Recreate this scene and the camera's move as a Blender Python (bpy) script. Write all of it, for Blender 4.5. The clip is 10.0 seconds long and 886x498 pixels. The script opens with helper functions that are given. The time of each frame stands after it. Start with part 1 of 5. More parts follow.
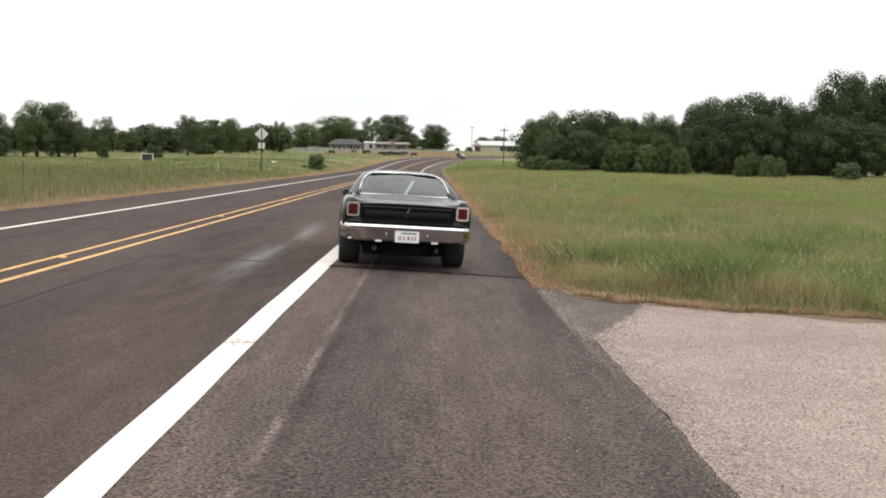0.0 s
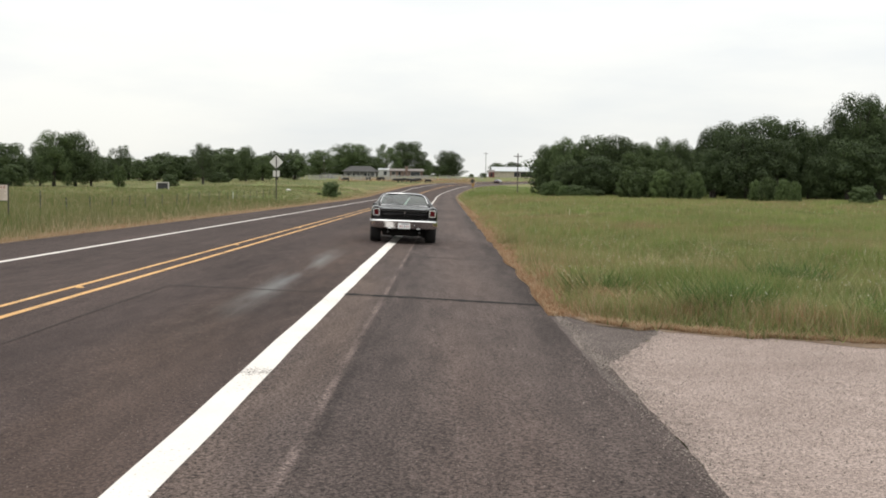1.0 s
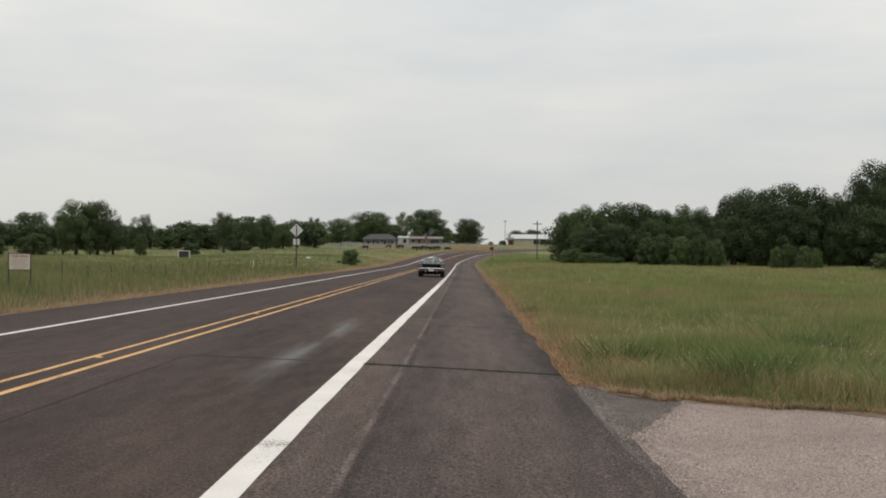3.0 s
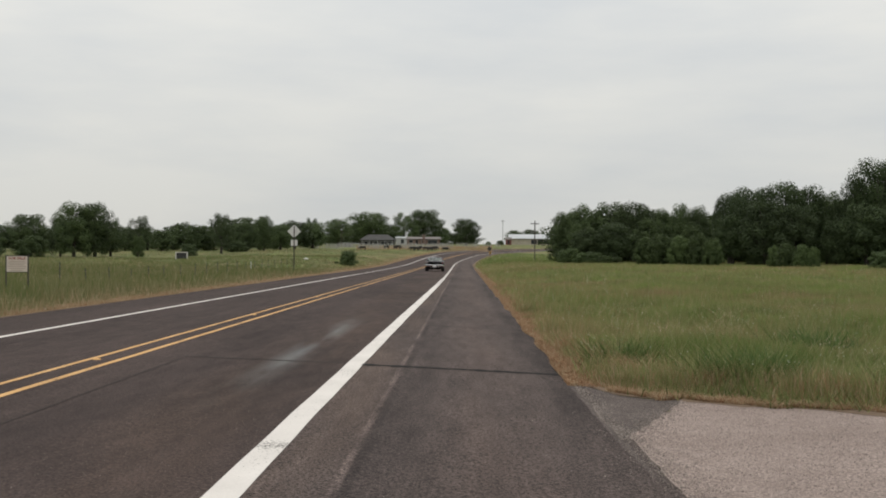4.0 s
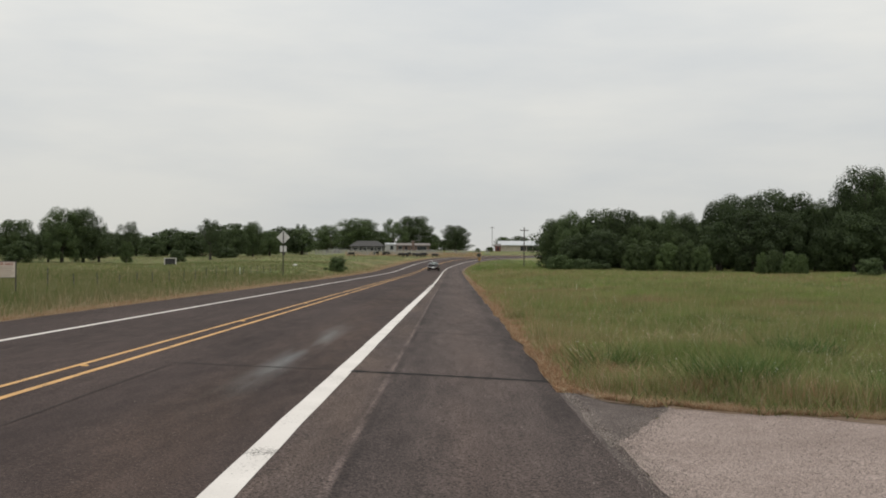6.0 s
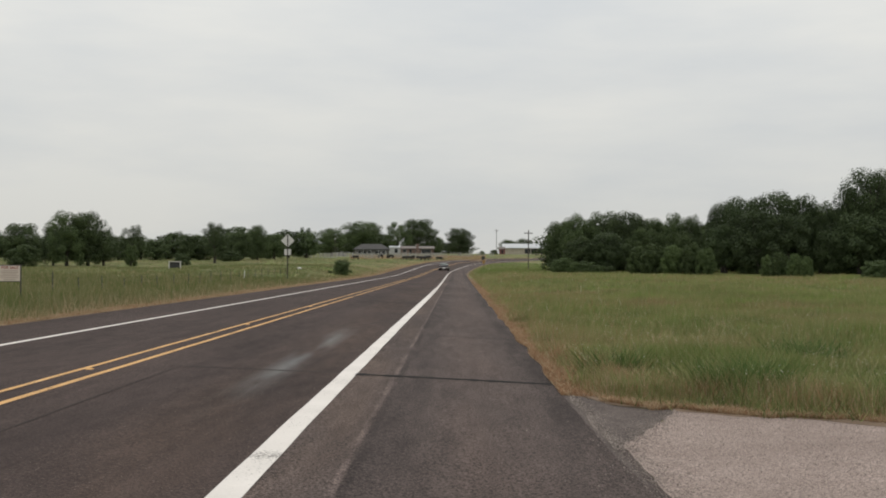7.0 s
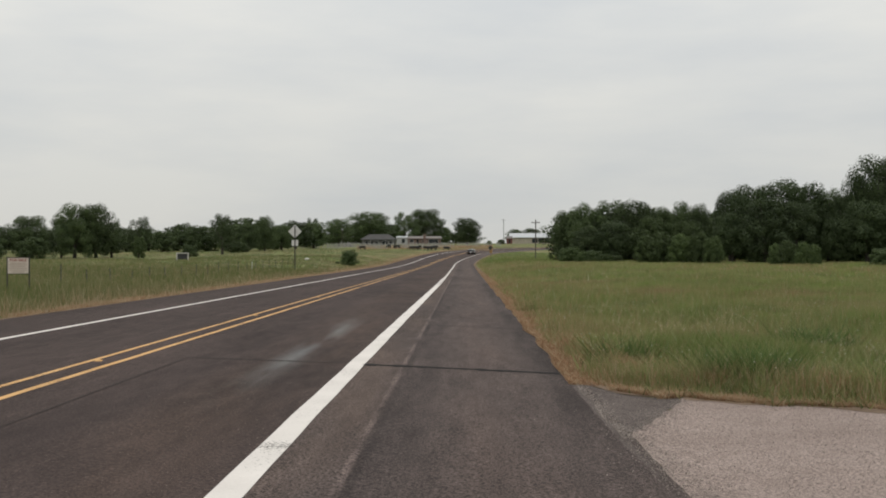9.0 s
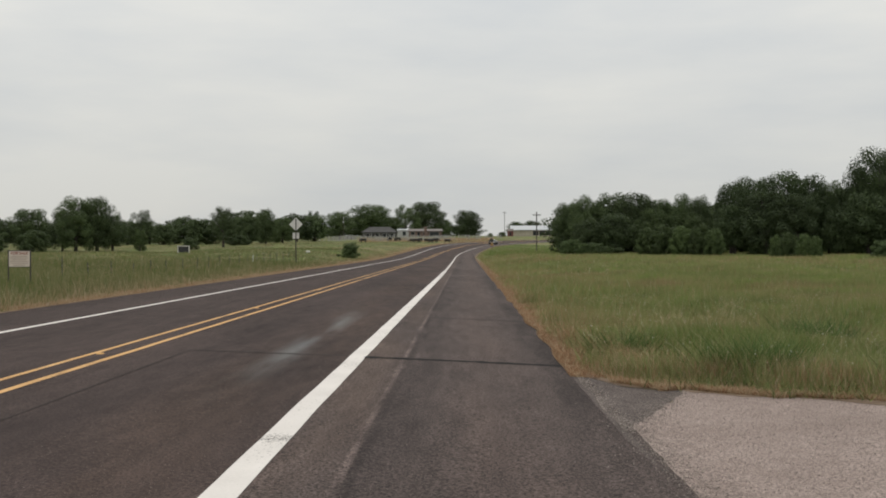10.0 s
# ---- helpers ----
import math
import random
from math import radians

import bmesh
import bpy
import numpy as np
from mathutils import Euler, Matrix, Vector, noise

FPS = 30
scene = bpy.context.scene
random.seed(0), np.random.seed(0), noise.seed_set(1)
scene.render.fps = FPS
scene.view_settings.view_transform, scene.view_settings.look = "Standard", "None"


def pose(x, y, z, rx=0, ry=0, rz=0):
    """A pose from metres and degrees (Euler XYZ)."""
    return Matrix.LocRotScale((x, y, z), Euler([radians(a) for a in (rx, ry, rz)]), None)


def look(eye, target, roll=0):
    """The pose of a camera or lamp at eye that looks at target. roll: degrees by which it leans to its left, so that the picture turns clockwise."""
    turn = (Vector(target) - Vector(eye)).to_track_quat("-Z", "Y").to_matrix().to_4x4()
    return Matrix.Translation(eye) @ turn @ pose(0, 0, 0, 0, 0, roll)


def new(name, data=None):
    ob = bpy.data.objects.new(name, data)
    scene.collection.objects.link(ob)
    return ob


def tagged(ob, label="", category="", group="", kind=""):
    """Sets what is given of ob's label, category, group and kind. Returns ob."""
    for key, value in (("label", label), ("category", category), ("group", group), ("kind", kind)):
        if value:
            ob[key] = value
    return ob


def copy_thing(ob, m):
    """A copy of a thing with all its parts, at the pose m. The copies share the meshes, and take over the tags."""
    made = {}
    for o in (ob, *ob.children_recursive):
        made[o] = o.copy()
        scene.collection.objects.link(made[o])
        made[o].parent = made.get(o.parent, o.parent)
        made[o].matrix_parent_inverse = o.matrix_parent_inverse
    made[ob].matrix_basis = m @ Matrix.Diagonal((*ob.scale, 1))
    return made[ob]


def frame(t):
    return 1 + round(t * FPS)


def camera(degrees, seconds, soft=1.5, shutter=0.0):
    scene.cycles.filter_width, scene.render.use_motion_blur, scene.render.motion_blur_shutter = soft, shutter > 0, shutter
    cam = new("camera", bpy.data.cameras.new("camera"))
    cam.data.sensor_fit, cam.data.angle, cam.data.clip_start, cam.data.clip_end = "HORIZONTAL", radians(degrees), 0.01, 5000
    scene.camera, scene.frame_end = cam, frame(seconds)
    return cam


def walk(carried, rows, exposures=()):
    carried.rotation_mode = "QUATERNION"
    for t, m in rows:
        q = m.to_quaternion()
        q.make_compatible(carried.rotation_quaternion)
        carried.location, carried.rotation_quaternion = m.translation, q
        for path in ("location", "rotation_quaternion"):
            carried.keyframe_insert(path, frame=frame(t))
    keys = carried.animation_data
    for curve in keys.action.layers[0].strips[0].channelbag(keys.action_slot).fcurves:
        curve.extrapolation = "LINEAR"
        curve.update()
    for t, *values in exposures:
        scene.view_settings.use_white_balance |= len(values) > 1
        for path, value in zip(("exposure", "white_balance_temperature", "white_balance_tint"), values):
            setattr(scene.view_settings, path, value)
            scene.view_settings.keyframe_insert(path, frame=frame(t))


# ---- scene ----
cam = camera(44.0, 10.0, soft=1.85)
EYE = 1.67
TURNS = [  # seconds, yaw, pitch, lean to the right, step along the road, step up
    (0.0, -0.663, -4.539, -1.105, -0.030, -0.052),
    (0.5, -0.316, -3.921, -0.882, -0.030, -0.041),
    (1.0, 0.126, -3.187, -0.658, -0.050, -0.027),
    (1.5, 0.511, -2.109, -0.680, -0.040, -0.018),
    (2.0, 0.896, -0.804, -0.635, -0.020, -0.012),
    (2.5, 1.115, 0.323, -0.610, 0.000, -0.009),
    (4.0, 1.065, 0.344, -0.248, 0.000, -0.003),
    (4.5, 0.604, 0.473, -0.343, 0.000, -0.002),
    (5.0, 0.480, 0.696, -0.390, 0.000, -0.001),
    (5.5, 0.451, 0.628, -0.420, 0.000, -0.001),
    (7.0, 0.736, 0.835, -0.263, 0.000, -0.001),
    (7.5, 0.855, 0.570, -0.378, 0.000, 0.000),
    (8.0, 1.012, 0.466, -0.324, 0.000, 0.000),
    (8.5, 1.050, 0.398, -0.102, 0.000, 0.000),
    (9.0, 1.111, 0.308, 0.073, 0.000, 0.000),
    (9.5, 1.070, 0.224, 0.136, 0.000, 0.000),
    (10.0, 1.163, -0.080, 0.154, 0.000, 0.000),
]
EXPOSURES = [(0.0, 0.60), (0.5, 0.51), (1.0, 0.39), (1.5, 0.22), (2.0, 0.07), (2.5, -0.08), (4.0, -0.14), (7.0, -0.16), (10.0, -0.18)]
# a camera held at eye height: it turns, and straightens up a little at first
walk(cam, [(t, pose(0, along, EYE + up, 0, 0, yaw) @ pose(0, 0, 0, 90 + pitch) @ pose(0, 0, 0, 0, 0, -lean)) for t, yaw, pitch, lean, along, up in TURNS], EXPOSURES)

# ---- sky and sun ----
world = bpy.data.worlds.new("overcast_sky")
scene.world = world
world.use_nodes = True
wn, wl = world.node_tree.nodes, world.node_tree.links
wn.clear()
w_out = wn.new("ShaderNodeOutputWorld")
sky = wn.new("ShaderNodeTexSky")
sky.sky_type, sky.sun_disc = "NISHITA", False
sky.sun_elevation, sky.sun_rotation = radians(74), radians(200)
sky_bg = wn.new("ShaderNodeBackground")
sky_bg.inputs["Strength"].default_value = 0.10
wl.new(sky.outputs[0], sky_bg.inputs["Color"])
w_co = wn.new("ShaderNodeTexCoord")
w_map = wn.new("ShaderNodeMapping")
w_map.inputs["Scale"].default_value = (1.6, 1.6, 7.0)
w_noise = wn.new("ShaderNodeTexNoise")
w_noise.inputs["Scale"].default_value, w_noise.inputs["Detail"].default_value = 1.7, 6
w_noise.inputs["Roughness"].default_value = 0.55
w_ramp = wn.new("ShaderNodeValToRGB")
w_ramp.color_ramp.elements[0].position, w_ramp.color_ramp.elements[1].position = 0.30, 0.62
w_ramp.color_ramp.elements[0].color = (0.67, 0.69, 0.695, 1)
w_ramp.color_ramp.elements[1].color = (0.805, 0.80, 0.76, 1)
cloud_bg = wn.new("ShaderNodeBackground")
cloud_bg.inputs["Strength"].default_value = 0.97
w_mix = wn.new("ShaderNodeMixShader")
w_mix.inputs[0].default_value = 0.94
wl.new(w_co.outputs["Generated"], w_map.inputs[0])
wl.new(w_map.outputs[0], w_noise.inputs["Vector"])
wl.new(w_noise.outputs[0], w_ramp.inputs[0])
wl.new(w_ramp.outputs[0], cloud_bg.inputs["Color"])
# an overcast sky is brighter overhead than at the horizon
w_sep = wn.new("ShaderNodeSeparateXYZ")
w_up = wn.new("ShaderNodeMapRange")
w_up.inputs["From Min"].default_value, w_up.inputs["From Max"].default_value = 0.0, 1.0
w_up.inputs["To Min"].default_value, w_up.inputs["To Max"].default_value = 0.89, 2.05
wl.new(w_co.outputs["Generated"], w_sep.inputs[0])
wl.new(w_sep.outputs[2], w_up.inputs["Value"])
wl.new(w_up.outputs[0], cloud_bg.inputs["Strength"])
wl.new(sky_bg.outputs[0], w_mix.inputs[1])
wl.new(cloud_bg.outputs[0], w_mix.inputs[2])
wl.new(w_mix.outputs[0], w_out.inputs["Surface"])
sun = new("sun", bpy.data.lights.new("sun", "SUN"))
sun.data.energy, sun.data.angle, sun.data.color = 0.5, radians(25), (1.0, 0.96, 0.9)
sun.matrix_world = look((0, 0, 60), (0 + 60 * math.cos(radians(74)) * 0.34, 60 * math.cos(radians(74)) * 0.94, 60 - 60 * math.sin(radians(74))))


# ---- materials ----
def material(name, dark, light, scale=3.0, rough=0.8, metal=0.0, fine=40.0, fine_amount=0.35, bump=0.0, bump_scale=60.0, coat=0.0, per_piece=0.0, stretch=(1, 1, 1), translucent=0.0, sheen=0.5):
    """Two colours mixed by large stains and fine grain, in metres of the world."""
    m = bpy.data.materials.new(name)
    m.use_nodes = True
    n, l = m.node_tree.nodes, m.node_tree.links
    b = n["Principled BSDF"]
    co = n.new("ShaderNodeTexCoord")
    mp = n.new("ShaderNodeMapping")
    mp.inputs["Scale"].default_value = stretch
    l.new(co.outputs["Object"], mp.inputs[0])
    big = n.new("ShaderNodeTexNoise")
    big.inputs["Scale"].default_value, big.inputs["Detail"].default_value = scale, 5
    small = n.new("ShaderNodeTexNoise")
    small.inputs["Scale"].default_value, small.inputs["Detail"].default_value = fine, 3
    l.new(mp.outputs[0], big.inputs["Vector"])
    l.new(mp.outputs[0], small.inputs["Vector"])
    mix = n.new("ShaderNodeMix")
    mix.inputs[0].default_value = fine_amount
    l.new(big.outputs[0], mix.inputs[2])
    l.new(small.outputs[0], mix.inputs[3])
    value = mix.outputs[0]
    if per_piece:
        geo = n.new("ShaderNodeNewGeometry")
        pm = n.new("ShaderNodeMix")
        pm.inputs[0].default_value = per_piece
        l.new(value, pm.inputs[2])
        l.new(geo.outputs["Random Per Island"], pm.inputs[3])
        value = pm.outputs[0]
    ramp = n.new("ShaderNodeValToRGB")
    ramp.color_ramp.elements[0].position, ramp.color_ramp.elements[1].position = (0.32, 0.68) if not per_piece else (0.26, 0.74)
    ramp.color_ramp.elements[0].color, ramp.color_ramp.elements[1].color = (*dark, 1), (*light, 1)
    l.new(value, ramp.inputs[0])
    l.new(ramp.outputs[0], b.inputs["Base Color"])
    b.inputs["Roughness"].default_value, b.inputs["Metallic"].default_value = rough, metal
    b.inputs["Coat Weight"].default_value = coat
    b.inputs["Specular IOR Level"].default_value = sheen
    b.inputs["Coat Roughness"].default_value = 0.04
    if bump:
        bn = n.new("ShaderNodeTexNoise")
        bn.inputs["Scale"].default_value, bn.inputs["Detail"].default_value = bump_scale, 3
        l.new(mp.outputs[0], bn.inputs["Vector"])
        bp = n.new("ShaderNodeBump")
        bp.inputs["Strength"].default_value, bp.inputs["Distance"].default_value = bump, 0.02
        l.new(bn.outputs[0], bp.inputs["Height"])
        l.new(bp.outputs[0], b.inputs["Normal"])
    if translucent:
        tr = n.new("ShaderNodeBsdfTranslucent")
        l.new(ramp.outputs[0], tr.inputs["Color"])
        ms = n.new("ShaderNodeMixShader")
        ms.inputs[0].default_value = translucent
        l.new(b.outputs[0], ms.inputs[1])
        l.new(tr.outputs[0], ms.inputs[2])
        l.new(ms.outputs[0], n["Material Output"].inputs["Surface"])
    return m


def glass(name, colour, rough=0.02, alpha=0.35):
    m = bpy.data.materials.new(name)
    m.use_nodes = True
    n, l = m.node_tree.nodes, m.node_tree.links
    n.remove(n["Principled BSDF"])
    tr, gl, ms, fr = n.new("ShaderNodeBsdfTransparent"), n.new("ShaderNodeBsdfGlossy"), n.new("ShaderNodeMixShader"), n.new("ShaderNodeFresnel")
    fr.inputs[0].default_value = 1.52
    tr.inputs[0].default_value = (*colour, 1)
    gl.inputs["Roughness"].default_value = rough
    ad = n.new("ShaderNodeMath")
    ad.operation, ad.inputs[1].default_value = "ADD", alpha
    l.new(fr.outputs[0], ad.inputs[0])
    l.new(ad.outputs[0], ms.inputs[0])
    l.new(tr.outputs[0], ms.inputs[1])
    l.new(gl.outputs[0], ms.inputs[2])
    l.new(ms.outputs[0], n["Material Output"].inputs["Surface"])
    return m


def asphalt(name, dark, light, speck, stain_stretch, tracks=False):
    """Asphalt: long stains, coarse aggregate, and pale worn wheel marks with a shape of their own."""
    m = material(name, dark, light, 0.45, 0.9, fine=5, fine_amount=0.4, bump=0.8, bump_scale=75, stretch=stain_stretch, sheen=0.14)
    n, l = m.node_tree.nodes, m.node_tree.links
    b = n["Principled BSDF"]
    base = b.inputs["Base Color"].links[0].from_socket
    co = n.new("ShaderNodeTexCoord")
    grain = n.new("ShaderNodeTexNoise")
    grain.inputs["Scale"].default_value, grain.inputs["Detail"].default_value, grain.inputs["Roughness"].default_value = 36, 3, 1.0
    l.new(co.outputs["Object"], grain.inputs["Vector"])
    gr = n.new("ShaderNodeMapRange")
    gr.inputs["From Min"].default_value, gr.inputs["From Max"].default_value = 0.38, 0.66
    gr.inputs["To Min"].default_value, gr.inputs["To Max"].default_value = 1 - speck * 0.55, 1 + speck
    l.new(grain.outputs[0], gr.inputs["Value"])
    mul = n.new("ShaderNodeMix")
    mul.data_type, mul.blend_type = "RGBA", "MULTIPLY"
    mul.inputs[0].default_value = 1.0
    l.new(base, mul.inputs[6])
    l.new(gr.outputs[0], mul.inputs[7])
    last = mul.outputs[2]
    if tracks:
        sep = n.new("ShaderNodeSeparateXYZ")
        l.new(co.outputs["Object"], sep.inputs[0])
        across, along = n.new("ShaderNodeMapRange"), n.new("ShaderNodeMapRange")
        wob = n.new("ShaderNodeTexNoise")
        wob.inputs["Scale"].default_value, wob.inputs["Detail"].default_value = 2.2, 6
        along_map = n.new("ShaderNodeMapping")
        along_map.inputs["Scale"].default_value = (1, 0.12, 1)
        l.new(co.outputs["Object"], along_map.inputs[0])
        l.new(along_map.outputs[0], wob.inputs["Vector"])
        off = n.new("ShaderNodeMath")
        off.operation, off.inputs[1].default_value = "ADD", 2.68
        l.new(sep.outputs[0], off.inputs[0])
        ab = n.new("ShaderNodeMath")
        ab.operation = "ABSOLUTE"
        l.new(off.outputs[0], ab.inputs[0])
        across.inputs["From Min"].default_value, across.inputs["From Max"].default_value = 0.34, 0.02
        l.new(ab.outputs[0], across.inputs["Value"])
        oy = n.new("ShaderNodeMath")
        oy.operation, oy.inputs[1].default_value = "SUBTRACT", 20.0
        l.new(sep.outputs[1], oy.inputs[0])
        ay = n.new("ShaderNodeMath")
        ay.operation = "ABSOLUTE"
        l.new(oy.outputs[0], ay.inputs[0])
        along.inputs["From Min"].default_value, along.inputs["From Max"].default_value = 9.0, 3.0
        l.new(ay.outputs[0], along.inputs["Value"])
        m1, m2 = n.new("ShaderNodeMath"), n.new("ShaderNodeMath")
        m1.operation = m2.operation = "MULTIPLY"
        l.new(across.outputs[0], m1.inputs[0])
        l.new(along.outputs[0], m1.inputs[1])
        wr = n.new("ShaderNodeMapRange")
        wr.inputs["From Min"].default_value, wr.inputs["From Max"].default_value = 0.38, 0.60
        l.new(wob.outputs[0], wr.inputs["Value"])
        l.new(m1.outputs[0], m2.inputs[0])
        l.new(wr.outputs[0], m2.inputs[1])
        pale = n.new("ShaderNodeMix")
        pale.data_type = "RGBA"
        pale.inputs[7].default_value = (0.150, 0.150, 0.153, 1)
        sc = n.new("ShaderNodeMath")
        sc.operation, sc.inputs[1].default_value = "MULTIPLY", 0.8
        l.new(m2.outputs[0], sc.inputs[0])
        l.new(sc.outputs[0], pale.inputs[0])
        l.new(last, pale.inputs[6])
        last = pale.outputs[2]
    l.new(last, b.inputs["Base Color"])
    return m


ASPHALT_LANE = asphalt("worn_asphalt", (0.0270, 0.0187, 0.0168), (0.0675, 0.0482, 0.0432), 0.95, (1, 0.22, 1), True)
ASPHALT_SHOULDER = asphalt("shoulder_asphalt", (0.0385, 0.0290, 0.0266), (0.090, 0.0690, 0.0625), 1.6, (1, 0.16, 1))
TAR = material("tar", (0.007, 0.006, 0.006), (0.015, 0.013, 0.012), 4, 0.8, fine=60, sheen=0.1)
TAR_FAINT = material("faint_tar", (0.022, 0.018, 0.017), (0.044, 0.035, 0.032), 4, 0.8, fine=60, sheen=0.1)
APRON = asphalt("grey_apron_asphalt", (0.064, 0.051, 0.046), (0.122, 0.100, 0.091), 1.0, (1, 1, 1))
def worn_paint(name, dark, light, under, amount):
    """Road paint that has worn through to the stones in places."""
    m = material(name, dark, light, 1.2, 0.8, fine=50, fine_amount=0.4, bump=0.3, bump_scale=90, sheen=0.2)
    n, l = m.node_tree.nodes, m.node_tree.links
    b = n["Principled BSDF"]
    base = b.inputs["Base Color"].links[0].from_socket
    co = n.new("ShaderNodeTexCoord")
    fine, wide = n.new("ShaderNodeTexNoise"), n.new("ShaderNodeTexNoise")
    fine.inputs["Scale"].default_value, wide.inputs["Scale"].default_value = 38, 0.45
    for t in (fine, wide):
        l.new(co.outputs["Object"], t.inputs["Vector"])
    # one scraped place across the line
    sep, off, ab, bare = n.new("ShaderNodeSeparateXYZ"), n.new("ShaderNodeMath"), n.new("ShaderNodeMath"), n.new("ShaderNodeMapRange")
    off.operation, off.inputs[1].default_value, ab.operation = "SUBTRACT", 9.35, "ABSOLUTE"
    bare.inputs["From Min"].default_value, bare.inputs["From Max"].default_value = 0.32, 0.08
    bare.inputs["To Max"].default_value = 0.19
    l.new(co.outputs["Object"], sep.inputs[0])
    l.new(sep.outputs[1], off.inputs[0])
    l.new(off.outputs[0], ab.inputs[0])
    l.new(ab.outputs[0], bare.inputs["Value"])
    worn = n.new("ShaderNodeMath")
    add, edge = n.new("ShaderNodeMath"), n.new("ShaderNodeMapRange")
    wm = n.new("ShaderNodeMapRange")
    wm.inputs["From Min"].default_value, wm.inputs["From Max"].default_value = 0.45, 0.72
    l.new(wide.outputs[0], wm.inputs["Value"])
    l.new(fine.outputs[0], add.inputs[0])
    sc = n.new("ShaderNodeMath")
    sc.operation, sc.inputs[1].default_value = "MULTIPLY", amount
    l.new(wm.outputs[0], sc.inputs[0])
    l.new(sc.outputs[0], add.inputs[1])
    edge.inputs["From Min"].default_value, edge.inputs["From Max"].default_value = 0.70, 0.80
    l.new(add.outputs[0], worn.inputs[0])
    l.new(bare.outputs[0], worn.inputs[1])
    l.new(worn.outputs[0], edge.inputs["Value"])
    mix = n.new("ShaderNodeMix")
    mix.data_type = "RGBA"
    mix.inputs[7].default_value = (*under, 1)
    l.new(edge.outputs[0], mix.inputs[0])
    l.new(base, mix.inputs[6])
    l.new(mix.outputs[2], b.inputs["Base Color"])
    return m


WHITE_PAINT = worn_paint("white_line_paint", (0.60, 0.56, 0.525), (0.72, 0.675, 0.635), (0.14, 0.13, 0.12), 0.14)
YELLOW_PAINT = worn_paint("yellow_line_paint", (0.51, 0.285, 0.11), (0.67, 0.41, 0.18), (0.10, 0.07, 0.045), 0.3)
GRAVEL = asphalt("pale_gravel", (0.206, 0.160, 0.141), (0.308, 0.246, 0.219), 0.9, (1, 1, 1))
def patches(m, colour, scale, start, full, amount, stretch=(1, 1, 1)):
    """Lays patches of another growth over a material's colour."""
    n, l = m.node_tree.nodes, m.node_tree.links
    b = n["Principled BSDF"]
    base = b.inputs["Base Color"].links[0].from_socket
    co, mp = n.new("ShaderNodeTexCoord"), n.new("ShaderNodeMapping")
    mp.inputs["Scale"].default_value = stretch
    no, ra, mu, mi = n.new("ShaderNodeTexNoise"), n.new("ShaderNodeMapRange"), n.new("ShaderNodeMath"), n.new("ShaderNodeMix")
    no.inputs["Scale"].default_value, no.inputs["Detail"].default_value = scale, 4
    ra.inputs["From Min"].default_value, ra.inputs["From Max"].default_value = start, full
    mu.operation, mu.inputs[1].default_value = "MULTIPLY", amount
    mi.data_type = "RGBA"
    mi.inputs[7].default_value = (*colour, 1)
    l.new(co.outputs["Object"], mp.inputs[0])
    l.new(mp.outputs[0], no.inputs["Vector"])
    l.new(no.outputs[0], ra.inputs["Value"])
    l.new(ra.outputs[0], mu.inputs[0])
    l.new(mu.outputs[0], mi.inputs[0])
    l.new(base, mi.inputs[6])
    for link in list(base.links):
        if link.to_node != mi:
            l.new(mi.outputs[2], link.to_socket)
    return m


def along_band(m, colour, centre, half, amount, scale=0.9):
    """A long stain with a ragged edge, running with the road."""
    n, l = m.node_tree.nodes, m.node_tree.links
    b = n["Principled BSDF"]
    base = b.inputs["Base Color"].links[0].from_socket
    co, sep, no = n.new("ShaderNodeTexCoord"), n.new("ShaderNodeSeparateXYZ"), n.new("ShaderNodeTexNoise")
    no.inputs["Scale"].default_value, no.inputs["Detail"].default_value = scale, 5
    l.new(co.outputs["Object"], sep.inputs[0])
    mp = n.new("ShaderNodeMapping")
    mp.inputs["Scale"].default_value = (1.6, 0.3, 1)
    l.new(co.outputs["Object"], mp.inputs[0])
    l.new(mp.outputs[0], no.inputs["Vector"])
    off, ab, band, rag, mu, mu2, mi = (n.new("ShaderNodeMath"), n.new("ShaderNodeMath"), n.new("ShaderNodeMapRange"), n.new("ShaderNodeMapRange"), n.new("ShaderNodeMath"), n.new("ShaderNodeMath"), n.new("ShaderNodeMix"))
    off.operation, off.inputs[1].default_value = "SUBTRACT", centre
    ab.operation = "ABSOLUTE"
    band.inputs["From Min"].default_value, band.inputs["From Max"].default_value = half, half * 0.35
    rag.inputs["From Min"].default_value, rag.inputs["From Max"].default_value = 0.36, 0.60
    mu.operation = mu2.operation = "MULTIPLY"
    mu2.inputs[1].default_value = amount
    mi.data_type, mi.blend_type = "RGBA", "MULTIPLY"
    mi.inputs[7].default_value = (*colour, 1)
    l.new(sep.outputs[0], off.inputs[0])
    l.new(off.outputs[0], ab.inputs[0])
    l.new(ab.outputs[0], band.inputs["Value"])
    l.new(no.outputs[0], rag.inputs["Value"])
    l.new(band.outputs[0], mu.inputs[0])
    l.new(rag.outputs[0], mu.inputs[1])
    l.new(mu.outputs[0], mu2.inputs[0])
    l.new(mu2.outputs[0], mi.inputs[0])
    l.new(base, mi.inputs[6])
    l.new(mi.outputs[2], b.inputs["Base Color"])


